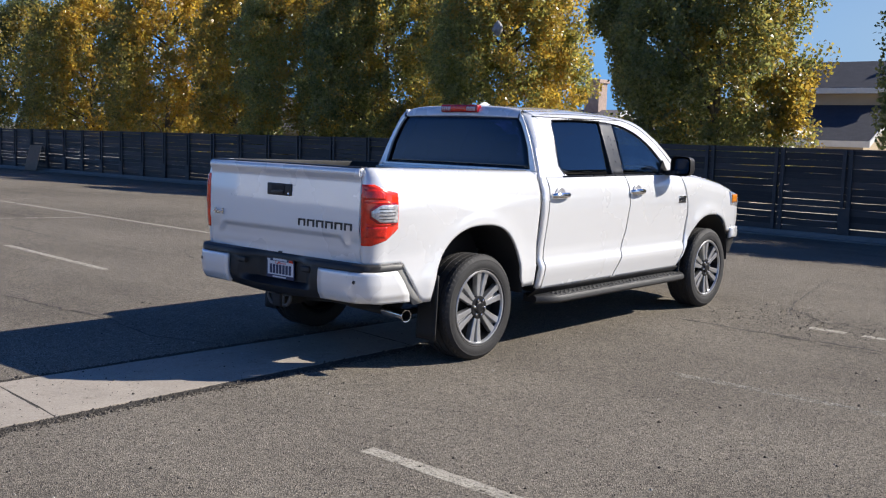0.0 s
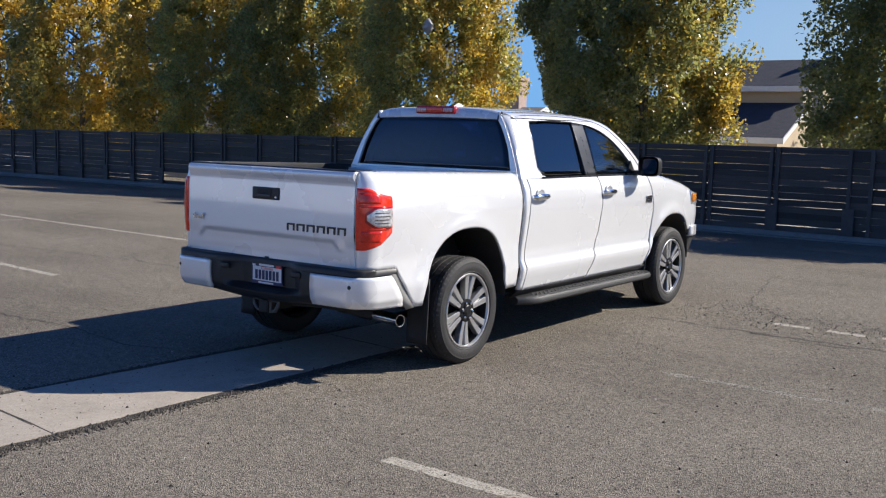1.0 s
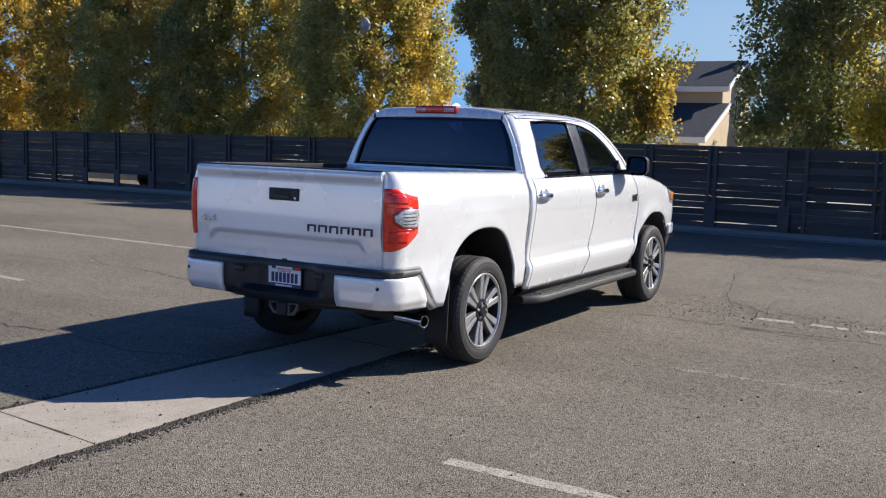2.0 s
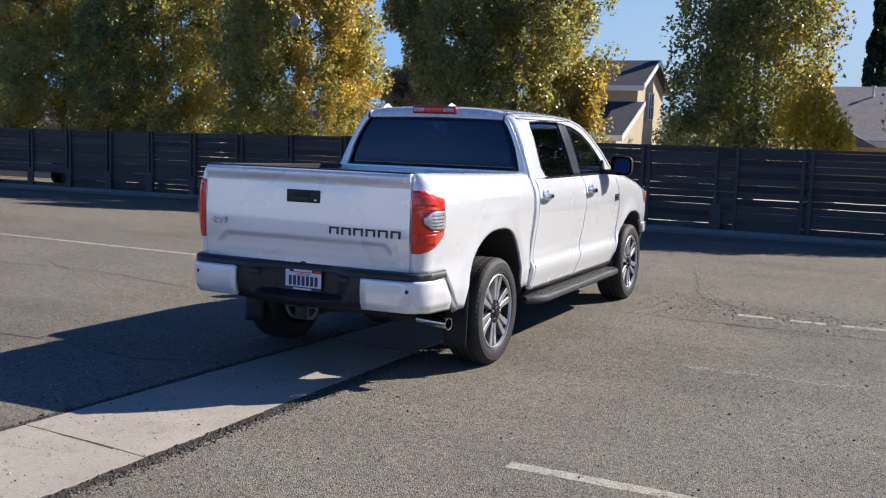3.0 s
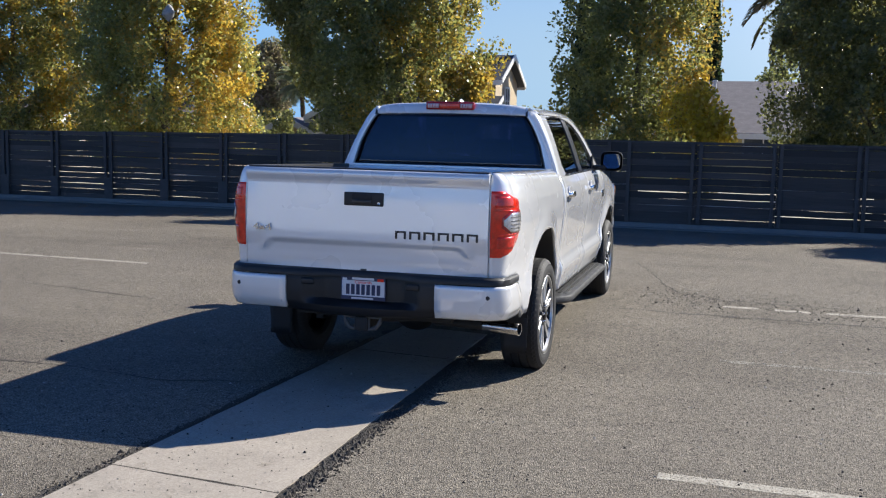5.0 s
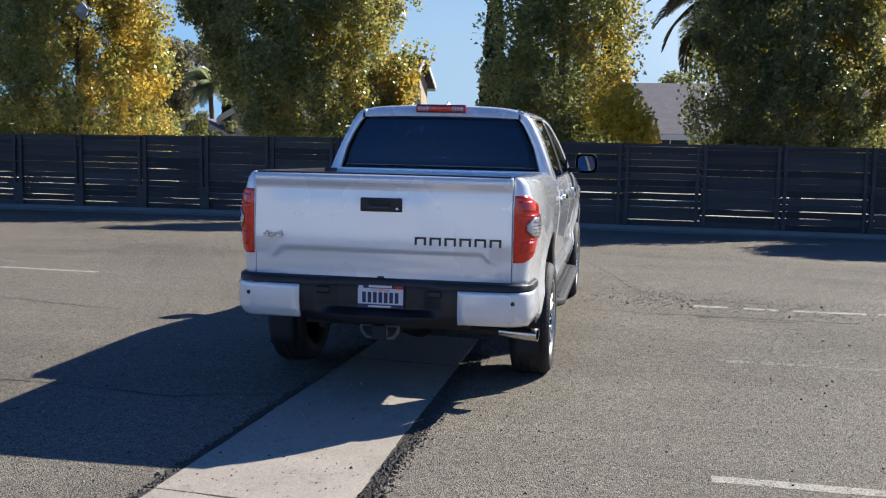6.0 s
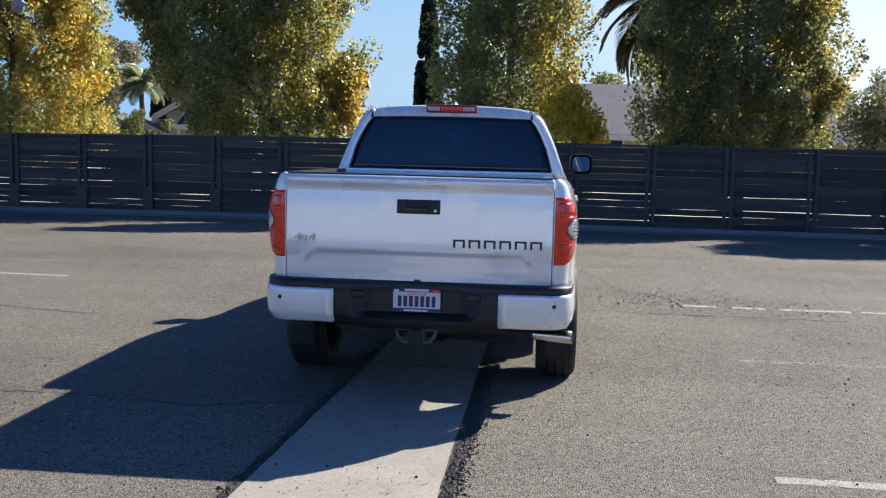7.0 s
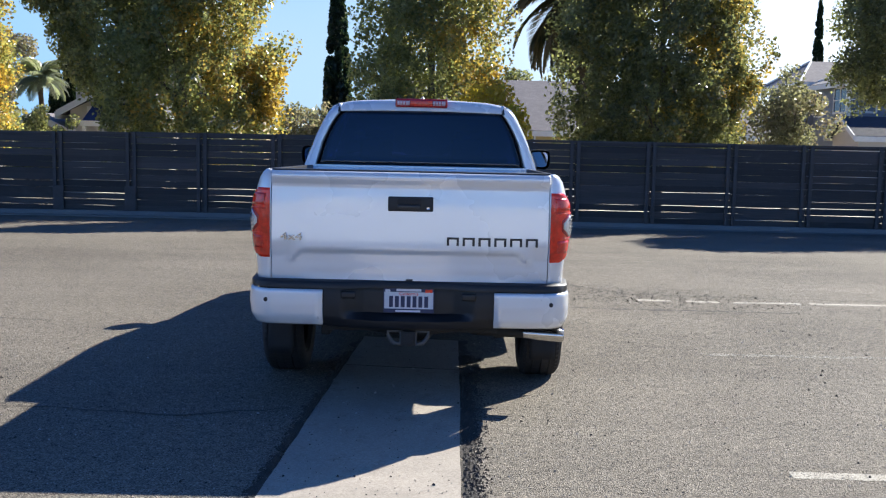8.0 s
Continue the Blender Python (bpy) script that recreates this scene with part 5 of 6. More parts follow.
for ob, s in zip(both("door_mirror", mirror, "black", truck, "black door mirror on a short arm", 45), (1, -1)):
    g = moved(prism([(a - 1.105, b - 1.452) for a, b in face], -0.003, 0.003), Matrix.Translation((1.105, 2.855, 1.452)) @ pose(0, 0, 0, -5, 0, -9 if s > 0 else -20))
    part("mirror_glass", data("mirror_glass", [(c[0] * s, c[1], c[2]) for c in g[0]], g[1], "mirror"), ob, "mirror glass")

# ---- wheels ----
tyre_profile = [(-0.10, 0.274), (-0.125, 0.285), (-0.137, 0.312), (-0.14, 0.345), (-0.132, 0.375), (-0.118, 0.394), (-0.10, 0.401)]
tread = []
for a, b in ((-0.10, -0.062), (-0.052, -0.006), (0.006, 0.052), (0.062, 0.10)):
    tread += [(a, 0.394 if abs(a) < 0.1 else 0.401), (a + 0.001, 0.404), (b - 0.001, 0.404), (b, 0.394 if abs(b) < 0.1 else 0.401)]
outer = [(-a, r) for a, r in reversed(tyre_profile)]
# two raised rings on the outer wall
outer = outer[:2] + [(0.1345, 0.37), (0.1375, 0.366), (0.137, 0.352)] + outer[3:5] + [(0.133, 0.298), (0.1345, 0.295), (0.132, 0.292)] + outer[5:]
tyre_v, tyre_f = lathe(tyre_profile[:-1] + tread + outer[1:], 180)
for i, c in enumerate(tyre_v):
    # cross grooves between the shoulder blocks
    if abs(c[0]) > 0.04 and math.hypot(c[1], c[2]) > 0.39 and (i + int(abs(c[0]) * 60)) % 180 % 3 == 0:
        tyre_v[i] = (c[0], c[1] * 0.984, c[2] * 0.984)
tyre_data = data("tyre", tyre_v, tyre_f, "rubber", 30)
# near-black barrel and closing disc put the dark of the spoke openings into colour
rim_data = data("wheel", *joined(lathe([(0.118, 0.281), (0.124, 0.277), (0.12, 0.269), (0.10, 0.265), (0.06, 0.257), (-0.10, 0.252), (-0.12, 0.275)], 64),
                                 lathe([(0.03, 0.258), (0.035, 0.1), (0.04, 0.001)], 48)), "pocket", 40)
lip_data = data("rim_lip", *lathe([(0.1255, 0.284), (0.1315, 0.279), (0.13, 0.269), (0.113, 0.262)], 64), "alloy", 50)


def spoke(side):
    """One arm of a twin spoke, from the hub out."""
    rows = []
    for r, c, w, x in ((0.055, 0.0155, 0.0135, 0.112), (0.10, 0.0215, 0.0165, 0.113), (0.16, 0.030, 0.020, 0.113), (0.23, 0.040, 0.024, 0.117), (0.268, 0.046, 0.027, 0.121)):
        c *= side
        rows.append([(x - 0.045, c - w, r), (x - 0.004, c - w, r), (x, c - w + 0.003, r), (x, c + w - 0.003, r), (x - 0.004, c + w, r), (x - 0.045, c + w, r)])
    v, f = grid(rows, True)
    return v, f + [tuple(range(6)), tuple(range(24, 30))]


spoke_data = [data("spoke", *spoke(s), "alloy", 30) for s in (1, -1)]
web_data = data("spoke_web", *joined(prism([(-0.02, 0.09), (0.02, 0.09), (0.03, 0.262), (-0.03, 0.262)], 0.07, 0.09, "x")), "web", 30)
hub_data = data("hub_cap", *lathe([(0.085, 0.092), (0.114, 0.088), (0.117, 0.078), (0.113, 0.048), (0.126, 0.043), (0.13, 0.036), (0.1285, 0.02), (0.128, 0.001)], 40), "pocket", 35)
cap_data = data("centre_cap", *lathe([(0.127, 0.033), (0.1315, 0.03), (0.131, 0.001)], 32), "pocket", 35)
nut_data = data("lug_nut", *lathe([(0.10, 0.0115), (0.128, 0.0105), (0.131, 0.006), (0.131, 0.001)], 8), "chrome", 30)
brake_data = data("brake_disc", *lathe([(0.0, 0.06), (0.015, 0.07), (0.015, 0.18), (0.0, 0.18), (0.0, 0.06)], 36), "under", 30)
for x, y, turn in ((0.882, 0.0, -8), (0.875, 3.70, 8), (-0.882, 0.0, 25), (-0.875, 3.70, 5)):
    m = pose(x, y, 0.402, turn if x > 0 else -turn, 0, 0 if x > 0 else 180)
    w = part("wheel", rim_data, truck, "machined alloy wheel with six twin spokes", m)
    part("tyre", tyre_data, w, "black road tyre")
    part("rim_lip", lip_data, w)
    part("hub_cap", hub_data, w)
    part("centre_cap", cap_data, w)
    part("brake_disc", brake_data, w)
    for k in range(6):
        r = pose(0, 0, 0, 60 * k)
        for sd in spoke_data:
            part("spoke", sd, w, "", r)
        part("spoke_web", web_data, w, "grey recess between two spokes", r)
        part("lug_nut", nut_data, w, "", pose(0, 0, 0, 60 * k + 30) @ Matrix.Translation((0, 0, 0.062)))

# ---- seats and dash seen through the glass ----
def seat(x0, x1, y0, top, name, text):
    b = joined(block((x0, y0, 0.78), (x1, y0 + 0.5, 0.95), 0.06, 3), moved(block((x0, -0.07, 0.0), (x1, 0.07, 0.62), 0.06, 3), pose(0, y0 + 0.02, 0.9, 14)))
    ob = one(name, b, "cloth", truck, text, 50)
    n = 2 if x1 - x0 > 0.8 else 1
    for k in range(n):
        cx = (x0 + x1) / 2 if n == 1 else x0 + (x1 - x0) * (0.24 + 0.52 * k)
        part("headrest", data("headrest", *joined(block((cx - 0.13, y0 - 0.20, top - 0.16), (cx + 0.13, y0 - 0.10, top + 0.03), 0.04, 3), block((cx - 0.05, y0 - 0.16, top - 0.3), (cx + 0.05, y0 - 0.13, top - 0.1), 0.01)), "cloth", 50), ob)


seat(-0.70, 0.70, 1.20, 1.62, "rear_bench", "dark leather rear bench")
seat(-0.66, -0.16, 2.25, 1.68, "front_seat", "dark leather front seat")
seat(0.16, 0.66, 2.25, 1.68, "front_seat", "dark leather front seat")
one("dashboard", block((-0.86, 2.90, 0.95), (0.86, 3.2, 1.36), 0.06, 3), "cloth", truck, "", 50)
ring = [(-0.40 + 0.185 * math.cos(a), 2.72 + 0.06 * math.sin(a), 1.26 + 0.175 * math.sin(a)) for a in [2 * math.pi * k / 24 for k in range(25)]]
one("steering_wheel", joined(tube(ring, 0.016, 8), tube([(-0.40, 2.73, 1.26), (-0.40, 2.95, 1.15)], 0.03, 8)), "black", truck, "", 60)
one("cabin_lining", grid([[(0.73 * u, y, 1.865 + 0.03 * (1 - u * u)) for u in (-1, -0.5, 0, 0.5, 1)] for y in (0.96, 1.5, 2.0, 2.3)]), "cloth", truck, "", 60, 0.01)


# ---- trees ----
def leaf_cloud(centres, radii, counts, size, seed, squash=1.0, droop=0.35):
    """Corners and faces of many small pointed leaves, in clumps."""
    r = np.random.RandomState(seed)
    pos = []
    for c, q, n in zip(centres, radii, counts):
        d = r.normal(0, 1, (n, 3))
        d /= np.linalg.norm(d, axis=1)[:, None]
        pos.append(c + d * (q * r.uniform(0.02, 1, n) ** 0.42)[:, None] * np.array([1, 1, squash]))
    pos = np.concatenate(pos)
    n = len(pos)
    a = r.normal(0, 1, (n, 3))
    a[:, 2] -= droop
    a /= np.linalg.norm(a, axis=1)[:, None]
    b = np.cross(a, r.normal(0, 1, (n, 3)))
    b /= np.linalg.norm(b, axis=1)[:, None]
    up = np.cross(a, b)
    s = (size * r.uniform(0.65, 1.25, n))[:, None]
    v = np.stack([pos - a * s * 0.5, pos - a * s * 0.05 + b * s * 0.42 + up * s * 0.10, pos + a * s * 0.55, pos - a * s * 0.05 - b * s * 0.42 + up * s * 0.10], 1).reshape(-1, 3)
    return v


def quads(name, v, mat):
    me = bpy.data.meshes.new(name)
    n = len(v) // 4
    me.vertices.add(len(v))
    me.vertices.foreach_set("co", v.astype(np.float32).ravel())
    me.loops.add(4 * n)
    me.loops.foreach_set("vertex_index", np.arange(4 * n, dtype=np.int32))
    me.polygons.add(n)
    me.polygons.foreach_set("loop_start", np.arange(0, 4 * n, 4, dtype=np.int32))
    me.materials.append(M[mat])
    me.update(calc_edges=True)
    me.validate()
    return me


def broad_tree(x, y, height, radius, mat, seed, leaves=26000, label="", low=0.85, size=0.105, boughs=(), lifted=None):
    """A trunk with limbs and a crown of leaf clumps with an uneven edge and gaps."""
    r = np.random.RandomState(seed)
    base = ground_z(x, y)
    tree = thing("tree", label, "tree", (x, y, base), "street trees behind the fence")
    height, low = height - base, low - base
    centres, radii, counts = [], [], []
    n = 680
    for k in range(n):
        h = r.uniform(0, 1) ** 0.9
        prof = np.interp(h, [0, 0.12, 0.35, 0.6, 0.8, 0.93, 1], [0.8, 0.95, 1.0, 0.97, 0.84, 0.58, 0.2])
        ang = r.uniform(0, 2 * math.pi)
        rr = radius * prof * r.uniform(0.05, 1.0) ** 0.42 * 0.95 * (1 + 0.14 * math.sin(3 * ang + seed) + r.uniform(-0.07, 0.07))
        centres.append(np.array([rr * math.cos(ang), rr * math.sin(ang), low + h * (height - low)]))
        radii.append(r.uniform(0.2, 0.46))
        counts.append(int(leaves / n * r.uniform(0.5, 1.5)))
    # stray shoots past the edge
    for k in range(36):
        h, ang = r.uniform(0.05, 0.95), r.uniform(0, 2 * math.pi)
        prof = np.interp(h, [0, 0.12, 0.35, 0.6, 0.8, 0.93, 1], [0.8, 0.95, 1.0, 0.97, 0.84, 0.58, 0.2])
        rr = radius * prof * r.uniform(0.98, 1.07)
        centres.append(np.array([rr * math.cos(ang), rr * math.sin(ang), low + h * (height - low)]))
        radii.append(r.uniform(0.14, 0.26))
        counts.append(int(r.uniform(20, 60)))
    # single long boughs
    for bx, by, bz, br in boughs:
        centres.append(np.array([bx, by, bz - base]))
        radii.append(br)
        counts.append(int(1500 * br * br / 0.36))
    top = low + 0.75 * (height - low)
    bends = [(0, 0, -0.1), (0.04, 0.02, 0.8), (0.02 + 0.05 * math.sin(seed), 0, low + 0.5), (0.05, 0.05, 0.5 * (low + top)), (0, 0, top)]
    part("trunk", data("trunk", *tube(bends, [0.17, 0.135, 0.12, 0.08, 0.03], 10), "bark", 60), tree)
    for k in range(18):
        c = centres[r.randint(0, n)]
        z0 = max(0.8, min(c[2] - 0.35 * math.hypot(c[0], c[1]) - 0.3, top - 0.3))
        mid = (c[0] * 0.45, c[1] * 0.45, z0 + 0.62 * (c[2] - z0))
        part("limb", data("limb", *tube([(0.02, 0, z0), mid, tuple(c)], [0.055, 0.035, 0.012], 6), "bark", 60), tree)
    leaves = leaf_cloud(centres, radii, counts, size, seed, 1.35).reshape(-1, 4, 3)
    # branches were cut back along the fence
    kept = (leaves[:, :, 1].min(1) + y > fence_y(x) + 0.12) | (leaves[:, :, 2].min(1) + base > 1.75)
    if lifted:
        # the skirt of the crown rises towards one side
        edge, z0, rise = lifted
        mid = leaves.mean(1)
        kept &= (mid[:, 0] > edge) | (mid[:, 2] + base > z0 + rise * (edge - mid[:, 0]))
    part("crown", quads("crown", leaves[kept].reshape(-1, 3), mat), tree)
    return tree


GOLD, GREEN = "plane tree with autumn gold leaves behind the fence", "dark green leafy tree with some yellow leaves"
for x, y, h, rad, mat, seed, low, text in (
        (-0.33, 18.95, 7.4, 1.92, "leaf", 3, 0.85, GOLD), (-6.6, 18.8, 7.6, 2.5, "leaf", 8, 0.85, GREEN), (-13.55, 18.9, 7.7, 2.65, "leaf_gold", 5, 0.85, GOLD),
        (5.5, 19.1, 7.5, 2.6, "leaf_green", 12, 0.85, GOLD), (12.6, 19.2, 7.8, 2.8, "leaf_green", 21, 2.75, GREEN), (-19.2, 19.5, 7.8, 2.8, "leaf", 14, 0.85, GREEN),
        (-23.9, 19.9, 7.8, 2.8, "leaf_gold", 17, 0.85, GREEN), (-28.1, 20.0, 7.3, 1.7, "leaf_amber", 25, 0.85, GOLD), (-33.3, 20.3, 7.8, 3.1, "leaf_amber", 29, 0.85, GOLD),
        (-40.2, 20.6, 7.7, 3.0, "leaf_amber", 33, 0.85, GOLD), (-47, 21, 7.8, 3.2, "leaf_green", 36, 0.85, GREEN)):
    far = x < -26
    reach = [(-2.55, 0.0, 3.3, 0.5), (-2.6, 0.2, 3.75, 0.5), (-2.2, -0.2, 2.95, 0.45), (-2.6, -0.2, 4.9, 0.6), (-3.2, -0.1, 5.1, 0.55), (-3.6, 0.0, 5.0, 0.42), (-2.4, -0.3, 4.3, 0.5), (-2.9, 0.3, 4.0, 0.55), (-2.8, 0.2, 5.7, 0.7), (-2.6, 0, 6.4, 0.7), (-3.1, 0.3, 4.6, 0.5), (2.2, -0.3, 2.6, 0.5), (2.2, 0, 3.2, 0.5), (2.0, -0.4, 2.1, 0.45)] if seed == 8 else []
    broad_tree(x, y, h, rad, mat, seed, int((38000 if far else 94000) * min(1.0, rad / 2.6) ** 2), text, low, 0.135 if far else 0.094, reach, {8: (-1.5, 2.1, 0.5), 21: (-1.9, 2.4, 1.9)}.get(seed))
# a pale bag caught in the branches
brng = random.Random(9)
v, f = grid([[(0.16 * math.sin(math.pi * (k + 0.4) / 9) * math.cos(a) * brng.uniform(0.75, 1.2), 0.13 * math.sin(math.pi * (k + 0.4) / 9) * math.sin(a) * brng.uniform(0.75, 1.2), 0.42 * k / 8 + brng.uniform(-0.02, 0.02)) for a in [2 * math.pi * j / 12 for j in range(12)]] for k in range(9)], True)
bag = part("plastic_bag", data("plastic_bag", v, f + [tuple(range(12)), tuple(range(len(v) - 12, len(v)))], "bag", 50))
bag.location = (-12.06, 16.6, 4.36)
tagged(bag, "pale grey crumpled bag caught in golden branches", "bag")
# a low golden shrub, its leaves coloured as if sunlit, and low shoots elsewhere
extra = [(2.05, 17.9, 2.0, 0.62, 900), (1.5, 17.8, 2.3, 0.6, 700), (2.3, 18.1, 1.75, 0.45, 500), (1.9, 18.0, 2.6, 0.4, 350)]
shrub = thing("shrub", "golden leafy shrub growing against the fence", "shrub", (1.35, 17.7, ground_z(0, 18)))
v = leaf_cloud([np.array([a - 1.9, b - 18.1, c - ground_z(0, 18)]) for a, b, c, d, e in extra] + [np.array([0, 0, 1.0]), np.array([-0.2, 0, 1.5])], [d for a, b, c, d, e in extra] + [0.5, 0.5], [e for a, b, c, d, e in extra] + [500, 500], 0.11, 51)
part("crown", quads("crown", v, "leaf_sunlit"), shrub)
for dx in (-0.3, 0.0, 0.25):
    part("stem", data("stem", *tube([(dx * 0.3, 0, -0.1), (dx, 0.05, 1.2), (dx * 1.6, -0.05, 2.4)], [0.04, 0.025, 0.008], 6), "bark", 60), shrub)


def bush(x, y, top, radius, mat, seed, count, label, size=0.09):
    base = ground_z(x, y)
    r = np.random.RandomState(seed)
    ob = thing("bush", label, "bush", (x, y, base))
    cs = [np.array([r.normal(0, radius * 0.5), r.normal(0, radius * 0.4), r.uniform(0.4, 1) * (top - base) * (1 - 0.25 * r.uniform())]) for k in range(40)]
    part("crown", quads("crown", leaf_cloud(cs, [0.35 * radius / 0.9] * 40, [count // 40] * 40, size, seed), mat), ob)
    for k in range(5):
        c = cs[k]
        part("stem", data("stem", *tube([(0, 0, -0.1), (c[0] * 0.5, c[1] * 0.5, c[2] * 0.6), tuple(c)], [0.05, 0.03, 0.01], 6), "bark", 60), ob)


bush(-6.1, 40, 2.95, 1.5, "grey_leaf", 60, 8000, "pale green feathery bush beyond the fence", 0.14)
bush(9.75, 21.8, 3.6, 1.05, "grey_leaf", 61, 9000, "tall green bush beyond the fence")
bush(-28.6, 56, 6.9, 2.3, "grey_leaf", 62, 26000, "grey green tree in a far garden", 0.2)
bush(-22.8, 21.3, 2.2, 0.9, "leaf_gold", 75, 5000, "golden bush behind the fence")
bush(-18.6, 33.5, 2.3, 1.6, "leaf_green", 63, 7000, "dark green garden hedge", 0.13)
bush(-13.4, 26.3, 1.65, 0.7, "leaf_green", 64, 4000, "dark green bush against the house wall")
bush(4.0, 50, 5.6, 1.5, "leaf_green", 65, 6000, "dark tree behind the grey roof", 0.16)
bush(-3.2, 60, 4.6, 1.6, "leaf_green", 66, 5000, "distant green tree beyond the roofs", 0.18)
bush(-35, 23.5, 3.0, 3.0, "leaf_gold", 67, 9000, "golden bush behind the tree row", 0.13)
bush(-16.5, 21, 2.3, 1.2, "leaf_gold", 68, 6000, "golden bush behind the fence")
bush(-16.4, 27.2, 2.5, 1.2, "leaf_green", 76, 7000, "dark green garden bush beside a low roof", 0.11)
bush(-12.5, 25.0, 2.3, 0.65, "leaf_green", 69, 6500, "low green bush behind the fence")


def cypress(x, y, height, radius, seed):
    base = ground_z(x, y)
    r = np.random.RandomState(seed)
    ob = thing("cypress", "tall narrow dark green cypress", "tree", (x, y, base))
    cs, rs_, ns = [], [], []
    for k in range(150):
        h = r.uniform(0.02, 1)
        w = radius * np.interp(h, [0, 0.15, 0.6, 0.9, 1], [0.7, 1, 0.85, 0.4, 0.05])
        a = r.uniform(0, 2 * math.pi)
        cs.append(np.array([w * math.cos(a) * 0.7, w * math.sin(a) * 0.7, h * height]))
        rs_.append(radius * 0.42 * (1 - 0.5 * h))
        ns.append(330)
    part("crown", quads("crown", leaf_cloud(cs, rs_, ns, 0.17, seed, 2.2, -1.0), "cypress"), ob)
    part("trunk", data("trunk", *tube([(0, 0, -0.1), (0, 0, height * 0.9)], [0.16, 0.03], 8), "bark", 60), ob)


cypress(0.1, 60, 12.5, 0.85, 70)
cypress(-5.5, 45, 9.5, 0.75, 71)
cypress(27.3, 70, 12.5, 0.5, 72)
cypress(-17.2, 40, 6.0, 0.35, 73)
cypress(-19.3, 44, 5.0, 0.45, 74)


def palm(x, y, crown_z, reach, fronds, seed, trunk_r, text, droop, mat="frond", tilt=62):
    base = ground_z(x, y)
    r = random.Random(seed)
    ob = thing("palm_tree", text, "palm", (x, y, base))
    top = crown_z - base
    rings = [(0.03 * math.sin(k), 0, top * k / 12 - 0.1) for k in range(13)]
    part("trunk", data("trunk", *tube(rings, [trunk_r * (1.15 if k % 2 else 1.0) for k in range(13)], 12), "palm_bark", 30), ob)
    # one frond: an arching rib with narrow leaflets on both sides
    verts, faces = [], []
    spine = [(reach * t * math.cos(0.4) * (1 - 0.18 * t), reach * (0.42 * t - droop * t * t)) for t in [k / 14 for k in range(15)]]
    rib = tube([(a, 0, b) for a, b in spine], [0.03 * (1 - 0.8 * k / 14) for k in range(15)], 5)
    verts += rib[0]
    faces += rib[1]
    for k in range(60):
        t = 0.12 + 0.88 * k / 59
        i = min(int(t * 14), 13)
        f_ = t * 14 - i
        a = spine[i][0] + (spine[i + 1][0] - spine[i][0]) * f_
        b = spine[i][1] + (spine[i + 1][1] - spine[i][1]) * f_
        ln = reach * 0.24 * math.sin(math.pi * min(1, t * 0.86 + 0.1)) + 0.05
        for s in (1, -1):
            p = len(verts)
            w = 0.032 if reach > 3 else 0.012
            tipx, tipy, tipz = a + ln * 0.5, s * ln * 0.8, b - ln * 0.42 - r.uniform(0, 0.06)
            verts += [(a - w, 0, b), (a + w, 0, b), ((a + tipx) / 2 + w, tipy / 2, (b + tipz) / 2 + 0.03), (tipx, tipy, tipz), ((a + tipx) / 2 - w, tipy / 2, (b + tipz) / 2 + 0.03)]
            faces.append((p, p + 1, p + 2, p + 3, p + 4))
    me = data("frond", verts, faces, mat)
    for k in range(fronds):
        part("frond", me, ob, "", pose(0, 0, top - 0.1, 0, r.uniform(-55 if reach > 3 else -72, tilt), k * 137.5))


palm(5.3, 31, 6.9, 4.2, 76, 80, 0.38, "large date palm with dark drooping fronds", 0.72)
palm(-16.9, 36, 3.66, 1.6, 36, 81, 0.1, "small feathery palm in a far garden", 0.62, "palm_leaf", 30)


# ---- houses beyond the fence ----
def pitched(name, text, x0, x1, y0, y1, eave, ridge, along, wall, roof, over=0.45, base=-0.75):
    """A house with its walls, two roof slopes, white eave and rake boards. along: the axis of the ridge."""
    house = thing(name, text, "house", ((x0 + x1) / 2, (y0 + y1) / 2, base))
    cx, cy = (x0 + x1) / 2, (y0 + y1) / 2
    hx, hy = (x1 - x0) / 2, (y1 - y0) / 2
    e, r = eave - base, ridge - base
    if along == "x":
        out = [(-hy, 0), (hy, 0), (hy, e), (0, r - 0.12), (-hy, e)]
        part("wall", data("wall", *prism(out, -hx, hx, "x"), wall), house)
    else:
        out = [(-hx, 0), (hx, 0), (hx, e), (0, r - 0.12), (-hx, e)]
        part("wall", data("wall", *prism(out, -hy, hy, "y"), wall), house)
    half, length = (hy, hx) if along == "x" else (hx, hy)
    k = (r - e) / half
    lo = e - k * over
    for s in (1, -1):
        sec = [(s * (half + over), lo), (0, r), (0, r + 0.14), (s * (half + over), lo + 0.14)]
        m = prism(sec, -length - over, length + over, along)
        slope = part("roof", data("roof", *m, roof), house, "shingled roof slope")
        lip = [(s * (half + over - 0.02), lo - 0.12), (s * (half + over + 0.05), lo - 0.12), (s * (half + over + 0.07), lo + 0.12), (s * (half + over - 0.02), lo + 0.1)]
        part("eave_board", data("eave_board", *prism(lip, -length - over, length + over, along), "trim"), slope, "white eave board")
        for q in (1, -1):
            rake = [(s * (half + over), lo - 0.06), (0, r - 0.06), (0, r + 0.17), (s * (half + over), lo + 0.17)]
            a, b = q * (length + over), q * (length + over + 0.05)
            part("rake_board", data("rake_board", *prism(rake, min(a, b), max(a, b), along), "trim"), slope, "white rake board")
    return house


